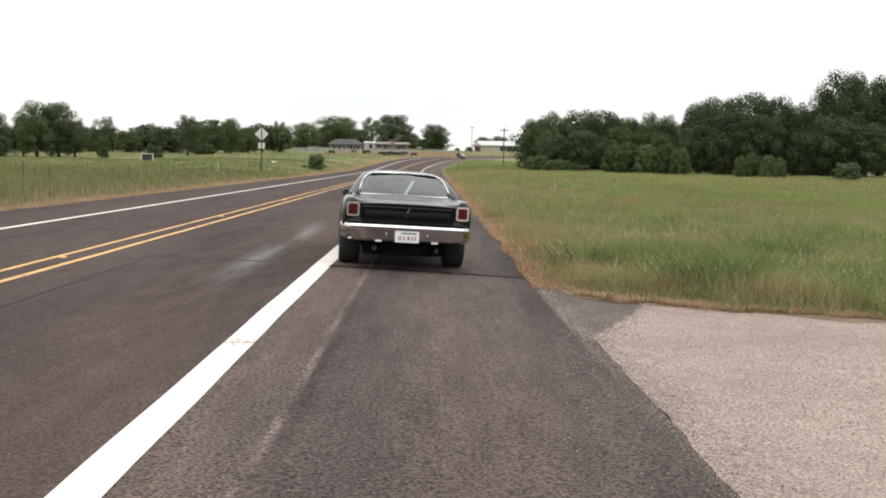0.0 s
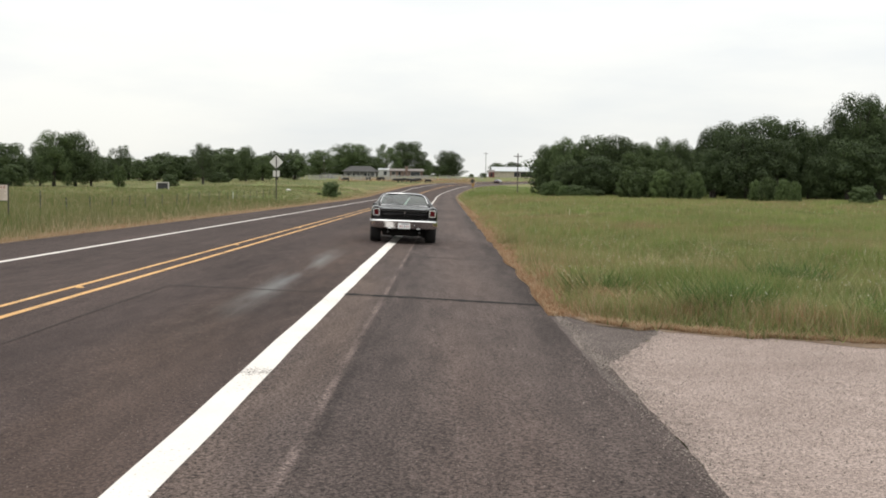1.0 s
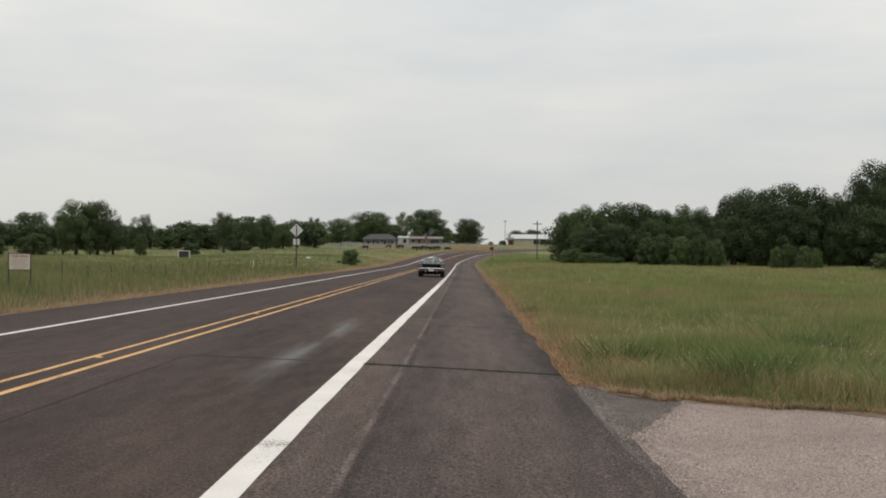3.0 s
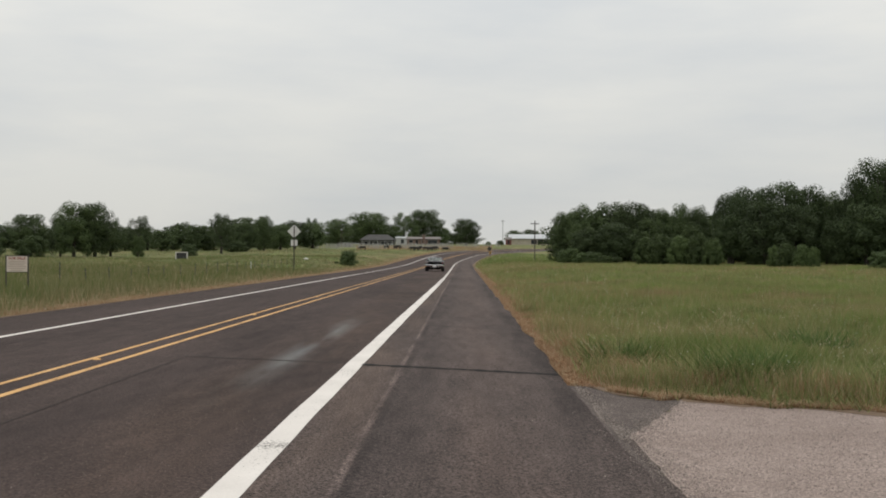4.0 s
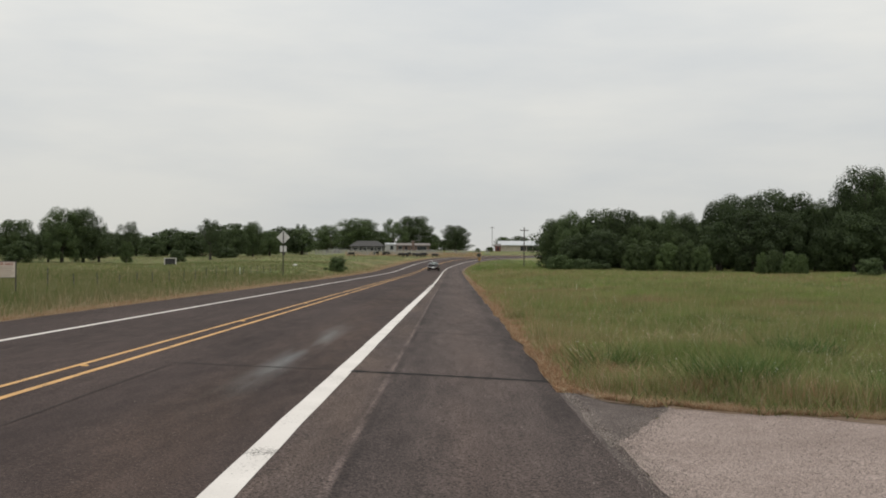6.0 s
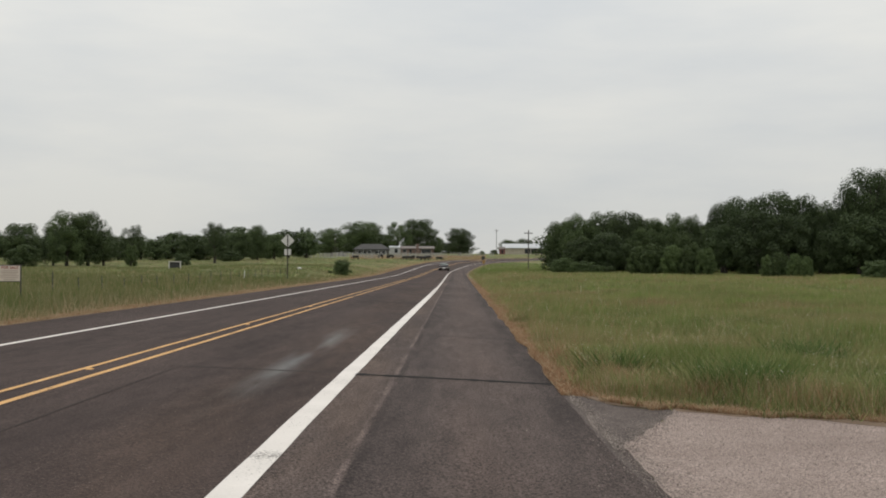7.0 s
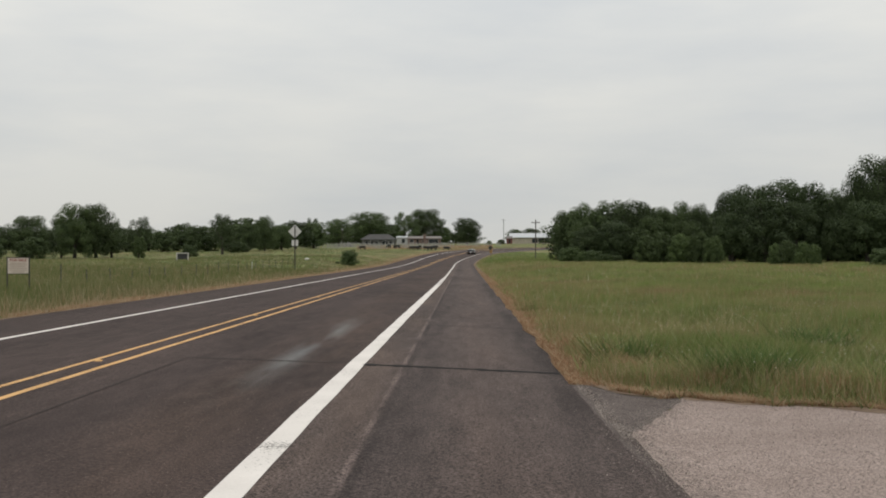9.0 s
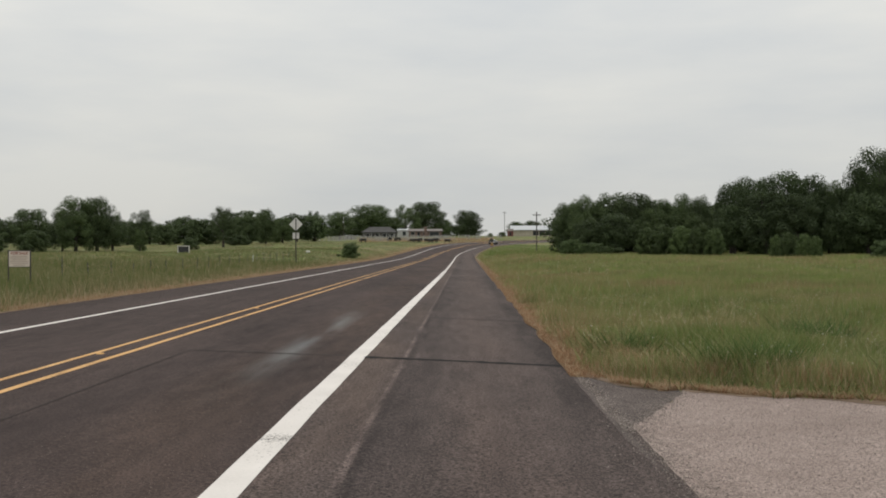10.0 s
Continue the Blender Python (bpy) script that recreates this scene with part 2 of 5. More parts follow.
# oily dark strips beside the scraped seam and along the gravel, browner wear beside the line
along_band(ASPHALT_SHOULDER, (0.68, 0.68, 0.70), -0.62, 0.34, 0.8)
along_band(ASPHALT_SHOULDER, (0.60, 0.60, 0.61), -0.83, 0.07, 0.9, 1.1)
along_band(ASPHALT_SHOULDER, (1.9, 1.9, 1.9), -0.91, 0.05, 1.0, 2.6)
along_band(ASPHALT_SHOULDER, (0.56, 0.56, 0.57), 1.30, 0.34, 0.95, 0.6)
along_band(ASPHALT_SHOULDER, (1.30, 1.22, 1.10), -1.25, 0.45, 0.7, 0.7)
along_band(ASPHALT_SHOULDER, (1.22, 1.15, 1.10), 0.35, 0.70, 0.6, 0.5)
along_band(ASPHALT_LANE, (1.25, 1.17, 1.02), -2.5, 1.1, 0.6, 0.5)
along_band(ASPHALT_LANE, (0.78, 0.78, 0.80), -3.9, 0.5, 0.6, 0.5)
SOIL = material("field_ground", (0.058, 0.072, 0.027), (0.128, 0.128, 0.058), 0.11, 0.95, fine=1.1, fine_amount=0.22, bump=0.5, bump_scale=5, sheen=0.1)
GRASS = material("green_grass", (0.128, 0.172, 0.050), (0.335, 0.318, 0.142), 0.11, 0.8, fine=1.1, fine_amount=0.22, per_piece=0.30, translucent=0.3, sheen=0.2)
for m_ in (SOIL, GRASS):
    patches(m_, (0.290, 0.205, 0.122), 0.13, 0.48, 0.66, 0.8, (0.6, 1, 1))
    patches(m_, (0.210, 0.285, 0.075), 0.28, 0.55, 0.66, 0.75)
    patches(m_, (0.070, 0.120, 0.030), 0.42, 0.58, 0.68, 0.7)
    patches(m_, (0.180, 0.255, 0.082), 0.95, 0.52, 0.68, 0.45)
    patches(m_, (0.085, 0.130, 0.036), 1.3, 0.56, 0.68, 0.6)
DIRT = material("dry_verge_litter", (0.12, 0.084, 0.060), (0.225, 0.165, 0.118), 0.9, 0.95, fine=14, fine_amount=0.5, bump=0.6, bump_scale=30, sheen=0.1)
STRAW = material("dry_grass", (0.30, 0.205, 0.120), (0.56, 0.46, 0.31), 0.4, 0.85, fine=3, per_piece=0.4, translucent=0.25, sheen=0.2)
RUST = material("rusty_dead_grass", (0.22, 0.115, 0.062), (0.44, 0.285, 0.17), 0.8, 0.85, fine=5, per_piece=0.4, translucent=0.2, sheen=0.15)
LUSH = material("lush_green_grass", (0.092, 0.138, 0.036), (0.225, 0.275, 0.088), 0.5, 0.75, fine=4, per_piece=0.4, translucent=0.3, sheen=0.2)
PASTURE = material("olive_pasture_grass", (0.088, 0.114, 0.038), (0.208, 0.214, 0.088), 0.12, 0.8, fine=1.3, fine_amount=0.3, per_piece=0.3, translucent=0.25, sheen=0.2)
WEED = material("dark_weed_leaves", (0.045, 0.085, 0.022), (0.11, 0.17, 0.05), 2, 0.7, fine=6, per_piece=0.4, translucent=0.25, sheen=0.2)
SEED = material("pale_seed_heads", (0.36, 0.33, 0.20), (0.55, 0.52, 0.40), 1, 0.8, per_piece=0.4)
LEAF = material("dark_green_leaves", (0.030, 0.050, 0.019), (0.096, 0.132, 0.046), 0.35, 0.7, fine=3, per_piece=0.18, translucent=0.06, sheen=0.25)
LEAF_LIGHT = material("fresh_green_leaves", (0.026, 0.044, 0.014), (0.084, 0.117, 0.038), 0.35, 0.7, fine=3, per_piece=0.18, translucent=0.08, sheen=0.25)


# LEAF at roughly 0.6: the wood's deep shade is put into this colour
LEAF_SHADED = material("blackish_green_leaves", (0.015, 0.027, 0.010), (0.057, 0.082, 0.027), 0.35, 0.65, fine=3, per_piece=0.18, translucent=0.05, sheen=0.25)


def each_its_own(m, low, high):
    """Makes every tree a little darker or lighter than the next."""
    n, l = m.node_tree.nodes, m.node_tree.links
    b = n["Principled BSDF"]
    base = b.inputs["Base Color"].links[0].from_socket
    targets = [link.to_socket for link in base.links]
    oi, ra, mi = n.new("ShaderNodeObjectInfo"), n.new("ShaderNodeMapRange"), n.new("ShaderNodeMix")
    ra.inputs["To Min"].default_value, ra.inputs["To Max"].default_value = low, high
    mi.data_type, mi.blend_type = "RGBA", "MULTIPLY"
    mi.inputs[0].default_value = 1.0
    l.new(oi.outputs["Random"], ra.inputs["Value"])
    l.new(ra.outputs[0], mi.inputs[7])
    l.new(base, mi.inputs[6])
    for s in targets:
        l.new(mi.outputs[2], s)


each_its_own(LEAF, 0.62, 1.15)
each_its_own(LEAF_SHADED, 0.8, 1.1)
each_its_own(LEAF_LIGHT, 0.75, 1.3)
BARK = material("grey_bark", (0.026, 0.022, 0.018), (0.075, 0.064, 0.054), 3, 0.95, fine=25, bump=0.6, bump_scale=20)
POLE_WOOD = material("weathered_pole_wood", (0.045, 0.036, 0.03), (0.11, 0.09, 0.075), 2, 0.9, fine=30, stretch=(1, 1, 0.1))
GALVANISED = material("galvanised_steel", (0.30, 0.30, 0.30), (0.42, 0.42, 0.41), 3, 0.55, 0.4, fine=40)
POST_STEEL = material("fence_post_steel", (0.03, 0.027, 0.024), (0.075, 0.065, 0.055), 4, 0.8)


# ---- the land: straight road, then a long bend to the right and a rise ----
def bend(y):
    """How far the road has moved to the right at y."""
    y = np.asarray(y, float)
    a = np.clip(y - 165, 0, 125)
    b = np.clip(y - 290, 0, 125)
    c = np.maximum(y - 415, 0)
    return a * a / 2900 + (np.maximum(y - 290, 0)) * 0.0862 + b * b / 480 + c * 0.52


def rise(y):
    y = np.asarray(y, float)
    a = np.clip(y - 130, 0, 150)
    return 7e-5 * a * a + np.clip(y - 280, 0, 250) * 0.0195 + np.maximum(y - 530, 0) * 0.008


CAMBER_U, CAMBER_Z = (-12.3, -9.1, -5.4, -1.65, 0.0, 1.45, 1.7), (-0.04, 0.035, 0.11, 0.045, -0.015, -0.08, -0.095)


def road_z(y, u):
    """The road's surface: cambered, and banked towards the right in the bend."""
    bank = 0.062 * np.clip((np.asarray(y, float) - 175) / 80, 0, 1) * np.clip((460 - np.asarray(y, float)) / 100, 0, 1)
    return rise(y) + np.interp(u, CAMBER_U, CAMBER_Z) + bank * np.clip(-1.65 - np.asarray(u, float), 0, 10.6)


def drift(y):
    """How far the near lane's edge line strays to the right."""
    return np.interp(y, (-60, 12, 30, 46, 60, 76, 90, 130, 180, 240), (0, 0.01, 0.07, 0.14, 0.20, 0.23, 0.24, 0.18, 0.1, 0))


LEFT_Y, LEFT_Z = (-80, 60, 100, 150, 180, 230, 320, 485, 700, 1700), (0.0, 0.02, 0.15, 0.75, 1.35, 1.75, 3.2, 6.2, 9.0, 14.0)
RIGHT_Y, RIGHT_Z = (-80, 20, 60, 100, 150, 200, 245, 300, 360, 480, 700, 1700), (-0.14, -0.12, 0.10, 0.42, 0.62, 0.66, 0.72, 1.35, 3.0, 5.8, 9.0, 13.0)


def land_z(y, u):
    y, u = np.asarray(y, float), np.asarray(u, float)
    left, right = np.interp(y, LEFT_Y, LEFT_Z), np.interp(y, RIGHT_Y, RIGHT_Z)
    edge_l, edge_r = road_z(y, -12.3) - 0.035, rise(y) - 0.12
    wl_ = np.clip((-12.5 - u) / 9.0, 0, 1)
    wr_ = np.clip((u - 1.6) / 7.0, 0, 1)
    wl_, wr_ = wl_ * wl_ * (3 - 2 * wl_), wr_ * wr_ * (3 - 2 * wr_)
    wave = 0.05 * np.sin(0.21 * u + 0.13 * y) * np.sin(0.17 * y - 0.4) + 0.03 * np.sin(0.9 * u + 1.3) * np.sin(0.7 * y)
    # land lowered by bearing from the camera, to fit the tree feet to its view
    view_dip = np.clip((-0.195 - u / np.maximum(y, 1)) / 0.08, 0, 1) * np.clip((y - 110) / 100, 0, 1) * np.clip((460 - y) / 100, 0, 1)
    left = left - 0.75 * view_dip * (u < -12.5)
    z = np.where(u < -5, edge_l * (1 - wl_) + (left + wave) * wl_, edge_r * (1 - wr_) + (right + wave) * wr_)
    return np.where((u > -12.4) & (u < 1.62), road_z(y, np.clip(u, -12.3, 1.62)) - 0.14, z)


def ground_at(x, y):
    return float(land_z(y, x - float(bend(y))))


def mesh_from(name, verts, faces, mats, face_mats=None, smooth=False):
    """A mesh from arrays of equal-sized faces."""
    verts, faces = np.asarray(verts, np.float32), np.asarray(faces, np.int32)
    me = bpy.data.meshes.new(name)
    k = faces.shape[1]
    me.vertices.add(len(verts))
    me.vertices.foreach_set("co", verts.ravel())
    me.loops.add(faces.size)
    me.loops.foreach_set("vertex_index", faces.ravel())
    me.polygons.add(len(faces))
    me.polygons.foreach_set("loop_start", np.arange(0, faces.size, k, dtype=np.int32))
    me.polygons.foreach_set("loop_total", np.full(len(faces), k, np.int32))
    for m in mats:
        me.materials.append(m)
    if face_mats is not None:
        me.polygons.foreach_set("material_index", np.asarray(face_mats, np.int32))
    if smooth:
        me.polygons.foreach_set("use_smooth", np.ones(len(faces), bool))
    me.update(calc_edges=True)
    me.validate()
    return me


def sheet(name, ys, us, height, mat, lift=0.0, ragged=0.0, stray=None):
    """A sheet over the land on the lines ys, us (us counted from the road)."""
    ys, us = np.asarray(ys, float), np.asarray(us, float)
    Y, U = np.meshgrid(ys, us, indexing="ij")
    if ragged:
        U = U + ragged * np.sin(Y * 1.7 + U) * np.sin(Y * 0.61 + 1)
    if stray:
        U = U + stray(Y)
    v = np.stack([bend(Y) + U, Y, height(Y, U) + lift], -1).reshape(-1, 3)
    i, j = np.meshgrid(np.arange(len(ys) - 1), np.arange(len(us) - 1), indexing="ij")
    a = (i * len(us) + j).ravel()
    f = np.stack([a, a + 1, a + 1 + len(us), a + len(us)], -1)
    return mesh_from(name, v, f, [mat], smooth=True)


ROAD_Y = np.concatenate([np.arange(-60, 150, 3), np.arange(150, 560, 4)])
far_stray = lambda y: -0.7 * np.interp(y, (190, 240, 330, 400), (0, 1, 1, 0))
ground_ys = np.concatenate([np.arange(-90, -10, 10), np.arange(-10, 60, 1.0), np.arange(60, 200, 3), np.arange(200, 600, 8), np.arange(600, 1750, 50)])
ground_us = np.concatenate([np.array([-1600, -1100, -700, -450, -300, -220, -160, -120]), np.arange(-90, -30, 5), np.arange(-30, -12.6, 1.2), np.array([-12.45, -12.3, -5, 1.60, 1.68]), np.arange(2, 12, 0.7), np.arange(12, 40, 2), np.arange(40, 110, 6), np.array([130, 180, 260, 400, 700, 1100, 1600])])
ground = tagged(new("ground", sheet("ground", ground_ys, ground_us, land_z, SOIL)), "green and straw-coloured summer pasture beside the road", "ground", kind="structure")
road = tagged(new("road", sheet("road", ROAD_Y, [-12.3, -10.6, -9.1, -7.2, -5.4, -3.5, -1.65], road_z, ASPHALT_LANE)), "worn dark grey two-lane asphalt road", "road", kind="structure")
shoulder = tagged(new("road_shoulder", sheet("road_shoulder", np.arange(-60, 560, 1.5), [-1.65, -0.8, 0.0, 0.8, 1.45, 1.64], road_z, ASPHALT_SHOULDER, 0.0, 0.0)), "coarse dark grey asphalt shoulder beside the lane", "road shoulder", kind="structure")


def painted(name, u, width, mat, y0, y1, label, lift=0.004, stray=None):
    ys = np.concatenate([np.arange(y0, min(y1, 60), 0.5), np.arange(60, y1 + 1, 4)]) if y1 > 60 else np.arange(y0, y1 + 0.01, 0.5)
    return tagged(new(name, sheet(name, ys, [u - width / 2, u + width / 2], road_z, mat, lift, 0.006, stray)), label, "road marking", kind="structure")


painted("edge_line", -1.63, 0.25, WHITE_PAINT, -60, 76, "wide white painted edge line, scuffed in places", stray=drift)
painted("edge_line", -1.62, 0.15, WHITE_PAINT, 76, 540, "older narrow white edge line round the bend", stray=drift)
painted("edge_line", -9.05, 0.19, WHITE_PAINT, -60, 540, "white painted edge line along the far lane", stray=far_stray)
painted("centre_line", -5.53, 0.105, YELLOW_PAINT, -60, 540, "one of two yellow painted centre lines")
painted("centre_line", -5.075, 0.105, YELLOW_PAINT, -60, 540, "one of two yellow painted centre lines")
painted("lane_seam", -4.27, 0.02, TAR_FAINT, 6, 16.9, "faint dark seam along the lane")


def crack(name, pts, width, mat=TAR):
    """A tar-filled crack, wandering from point to point."""
    rng = np.random.default_rng(len(pts) * 7 + int(abs(pts[0][1]) * 10))
    xs = np.linspace(pts[0][0], pts[-1][0], 40)
    ys = np.interp(xs, [p[0] for p in pts], [p[1] for p in pts]) + rng.normal(0, 0.012, 40).cumsum() * 0.35
    w = width * (0.6 + 0.8 * rng.random(40))
    top = np.stack([xs, ys + w, road_z(ys, xs) + 0.004], -1)
    low = np.stack([xs, ys - w, road_z(ys, xs) + 0.004], -1)
    f = [[i, i + 1, 41 + i, 40 + i] for i in range(39)]
    return tagged(new(name, mesh_from(name, np.concatenate([low, top]), f, [mat])), "dark tar-sealed crack across the asphalt", "road crack", kind="structure")


crack("road_crack", [(-1.5, 16.3), (0.2, 16.15), (1.42, 16.1)], 0.11)
crack("road_crack", [(-0.9, 25.8), (1.4, 25.7)], 0.07, TAR_FAINT)
crack("road_crack", [(-4.3, 16.9), (-1.75, 16.4)], 0.04, TAR_FAINT)
verge_ys = np.concatenate([np.arange(15.2, 60, 0.4), np.arange(60, 520, 3)])
tagged(new("verge", sheet("verge", verge_ys, [1.50, 1.68, 1.86], lambda y, u: np.maximum(land_z(y, u), np.where(u < 1.66, road_z(y, u), -99)), DIRT, 0.012, 0.04)), "dry brown litter along the shoulder's edge", "verge", kind="structure")
tagged(new("verge", sheet("verge", np.concatenate([np.arange(-40, 60, 0.8), np.arange(60, 520, 3)]), [-13.2, -12.8, -12.2], lambda y, u: np.maximum(land_z(y, u), np.where(u > -12.35, road_z(y, np.maximum(u, -12.3)), -99)), DIRT, 0.012, 0.06)), "dry brown litter along the far road edge", "verge", kind="structure")
for my, mu in ((16.1, -5.40), (28.3, -5.40), (40.5, -5.40)):
    bm = bmesh.new()
    bmesh.ops.create_cube(bm, size=1)
    for v in bm.verts:
        v.co = (v.co.x * (0.10 if v.co.z < 0 else 0.07), v.co.y * (0.10 if v.co.z < 0 else 0.05), v.co.z * 0.02 + 0.01)
    me = bpy.data.meshes.new("road_stud")
    bm.to_mesh(me)
    bm.free()
    me.materials.append(YELLOW_PAINT)
    stud = tagged(new("road_stud", me), "small amber raised road stud between the lines", "road stud", "centre line studs")
    stud.location = (mu, my, float(road_z(my, mu)))

# ---- gravel drive and apron ----
def flat_patch(name, outline, mat, lift, label, category, step=0.5):
    """A patch of ground with the given outline (x, y), laid over the land."""
    bm = bmesh.new()
    face = bm.faces.new([bm.verts.new((x, y, 0)) for x, y in outline])
    if face.normal.z < 0:
        face.normal_flip()
    bmesh.ops.triangulate(bm, faces=bm.faces[:])
    for _ in range(5):
        long_edges = [e for e in bm.edges if e.calc_length() > step]
        if not long_edges:
            break
        bmesh.ops.subdivide_edges(bm, edges=long_edges, cuts=1)
        bmesh.ops.triangulate(bm, faces=bm.faces[:])
    for v in bm.verts:
        x, y = v.co.x, v.co.y
        v.co.z = max(ground_at(x, y), float(road_z(y, x)) - 0.03 * max(0, x - 1.45) if x < 3 else -9) + lift
    me = bpy.data.meshes.new(name)
    bm.normal_update()
    bm.to_mesh(me)
    bm.free()
    me.materials.append(mat)
    return tagged(new(name, me), label, category, kind="structure")


def drive_y(x):
    """How far along y the gravel reaches at x."""
    x = np.asarray(x, float)
    return 13.62 - 0.52 * (x - 2.7) + 0.25 * np.maximum(0, x - 6) + 0.06 * np.sin(5 * x) + 0.05 * np.sin(13.7 * x + 1) * np.sin(3.1 * x)


drive_edge = [(x, float(drive_y(x))) for x in np.arange(2.7, 24, 0.15)]
apron_rng = np.random.default_rng(44)
apron_line = [(1.60, 8.0), (1.50, 9.0), (1.47, 9.8), (1.45, 11.0), (1.44, 12.0), (1.44, 13.0), (1.43, 14.2), (1.44, 15.7), (1.55, 15.6), (1.75, 14.7), (2.0, 14.0), (2.35, 13.75), (2.78, 13.68), (2.6, 13.3), (2.3, 12.5), (1.97, 11.6), (1.74, 11.0), (1.66, 10.2), (1.645, 9.4), (1.645, 8.0)]
apron_full = [(a[0] + (b[0] - a[0]) * k / 4 + (apron_rng.normal(0, 0.012) if k else 0), a[1] + (b[1] - a[1]) * k / 4) for a, b in zip(apron_line, apron_line[1:]) for k in range(4)]
flat_patch("asphalt_apron", apron_full, APRON, 0.003, "dark asphalt apron at the drive's corner", "asphalt apron")
rng = np.random.default_rng(5)
flat_patch("gravel_drive", [(1.60, -12), *[(1.63 + rng.normal(0, 0.012), y) for y in np.arange(-10, 10.9, 0.3)], (1.69, 11.0), (1.80, 11.15), (1.84, 11.35), (1.97, 11.6), (2.03, 11.85), (2.16, 12.1), (2.25, 12.45), (2.38, 12.65), (2.44, 12.95), (2.58, 13.2), *drive_edge, (24, -12)], GRAVEL, 0.008, "pale crushed gravel drive meeting the road", "gravel drive")

flat_patch("dry_litter", [(1.5, 15.75), (1.62, 15.2), (1.74, 14.78), (1.86, 14.35), (1.99, 14.04), (2.2, 13.88), (2.4, 13.78), (2.6, 13.70), (2.75, 13.66), (2.78, 14.15), (2.6, 14.3), (2.4, 14.35), (2.2, 14.75), (2.05, 14.8), (1.95, 15.3), (1.8, 15.6), (1.7, 16.2)], DIRT, 0.010, "pale brown dirt and litter at the apron's corner", "dirt strip", 0.8)
flat_patch("dry_litter", [(x, y - 0.17 + 0.05 * math.sin(9 * x) + 0.06 * math.sin(3.7 * x)) for x, y in drive_edge[::2]] + [(x, y + 0.42 + 0.16 * math.sin(4.1 * x) + 0.1 * math.sin(11 * x)) for x, y in reversed(drive_edge[::2])], DIRT, 0.012, "pale brown dirt and litter at the drive's lip", "dirt strip", 0.8)


# ---- loose stones where drive and road meet ----
def loose_stones(name, xs, ys, sizes, mats, which, height, label, category):
    """Many small angular stones, eight faces each."""
    n = len(xs)
    r = np.random.default_rng(n)
    shape = np.array([(1, 0, 0), (0, 1, 0), (-1, 0, 0), (0, -1, 0), (0, 0, 0.8), (0, 0, -0.5)], float)
    v = shape[None] * sizes[:, None, None] * r.uniform(0.6, 1.3, (n, 6, 1))
    a = r.uniform(0, 6.28, n)
    c, s_ = np.cos(a)[:, None], np.sin(a)[:, None]
    v = np.stack([v[..., 0] * c - v[..., 1] * s_, v[..., 0] * s_ + v[..., 1] * c, v[..., 2]], -1)
    v += np.stack([xs, ys, height + sizes * 0.3], -1)[:, None]
    f = np.array([(0, 1, 4), (1, 2, 4), (2, 3, 4), (3, 0, 4), (1, 0, 5), (2, 1, 5), (3, 2, 5), (0, 3, 5)])
    f = (f[None] + (np.arange(n) * 6)[:, None, None]).reshape(-1, 3)
    return tagged(new(name, mesh_from(name, v.reshape(-1, 3), f, mats, np.repeat(which, 8))), label, category, kind="stuff")


STONE_PALE = material("pale_chips", (0.20, 0.165, 0.145), (0.36, 0.31, 0.27), 4, 0.9, per_piece=0.7)
STONE_DARK = material("dark_chips", (0.09, 0.075, 0.068), (0.22, 0.19, 0.17), 4, 0.9, per_piece=0.7)
rng = np.random.default_rng(15)
n = 5500
sy = rng.uniform(2.5, 13.5, n)
edge_x = np.interp(sy, (2, 10.9, 13.3), (1.63, 1.65, 2.6))
sx = edge_x + np.where(rng.random(n) < 0.5, rng.normal(0, 0.07, n), rng.normal(0.05, 0.16, n))
sx = np.where(rng.random(n) < 0.04, sx - rng.exponential(0.35, n), sx)
loose_stones("loose_gravel", sx, sy, rng.uniform(0.003, 0.008, n), [STONE_PALE, STONE_DARK], (rng.random(n) < np.where(sx > edge_x, 0.45, 0.25)).astype(int), np.where(sx < 1.64, road_z(sy, sx), np.maximum(land_z(sy, sx), road_z(sy, sx) - 0.03 * np.maximum(0, sx - 1.45)) + np.where(sx > edge_x, 0.010, 0.006)), "loose gravel chips strewn over the asphalt edge", "gravel")
n = 1500
sy = rng.uniform(10.5, 15.4, n)
sx = 1.50 + 0.02 * np.sin(3 * sy) + np.abs(rng.normal(0, 0.09, n))
loose_stones("loose_gravel", sx, sy, rng.uniform(0.004, 0.010, n), [STONE_PALE, STONE_DARK], (rng.random(n) < 0.3).astype(int), np.where(sx < 1.64, road_z(sy, sx), np.maximum(land_z(sy, sx), road_z(sy, sx) - 0.03 * np.maximum(0, sx - 1.45)) + 0.004), "pale gravel chips gathered along the apron's seam", "gravel")
n = 9000
sy = 3.6 + rng.exponential(4.5, n)
sx = rng.uniform(-3.6, 1.6, n)
ok = (np.abs(sx + 1.63) > 0.14) & (sy < 24)
sx, sy = sx[ok], sy[ok]
loose_stones("bound_chips", sx, sy, rng.uniform(0.0018, 0.0042, len(sx)), [STONE_PALE, STONE_DARK], (rng.random(len(sx)) < 0.65).astype(int), road_z(sy, sx) - 0.0012, "small pale stone chips bound in the asphalt", "stone chips")
n = 26000
sy, sx = rng.uniform(3.5, 13.0, n), rng.uniform(1.7, 9, n)
ok = (sx > np.interp(sy, (2, 10.9, 13.3), (1.63, 1.65, 2.6))) & (sy < drive_y(np.maximum(sx, 2.7)) - 0.1)
sx, sy = sx[ok], sy[ok]
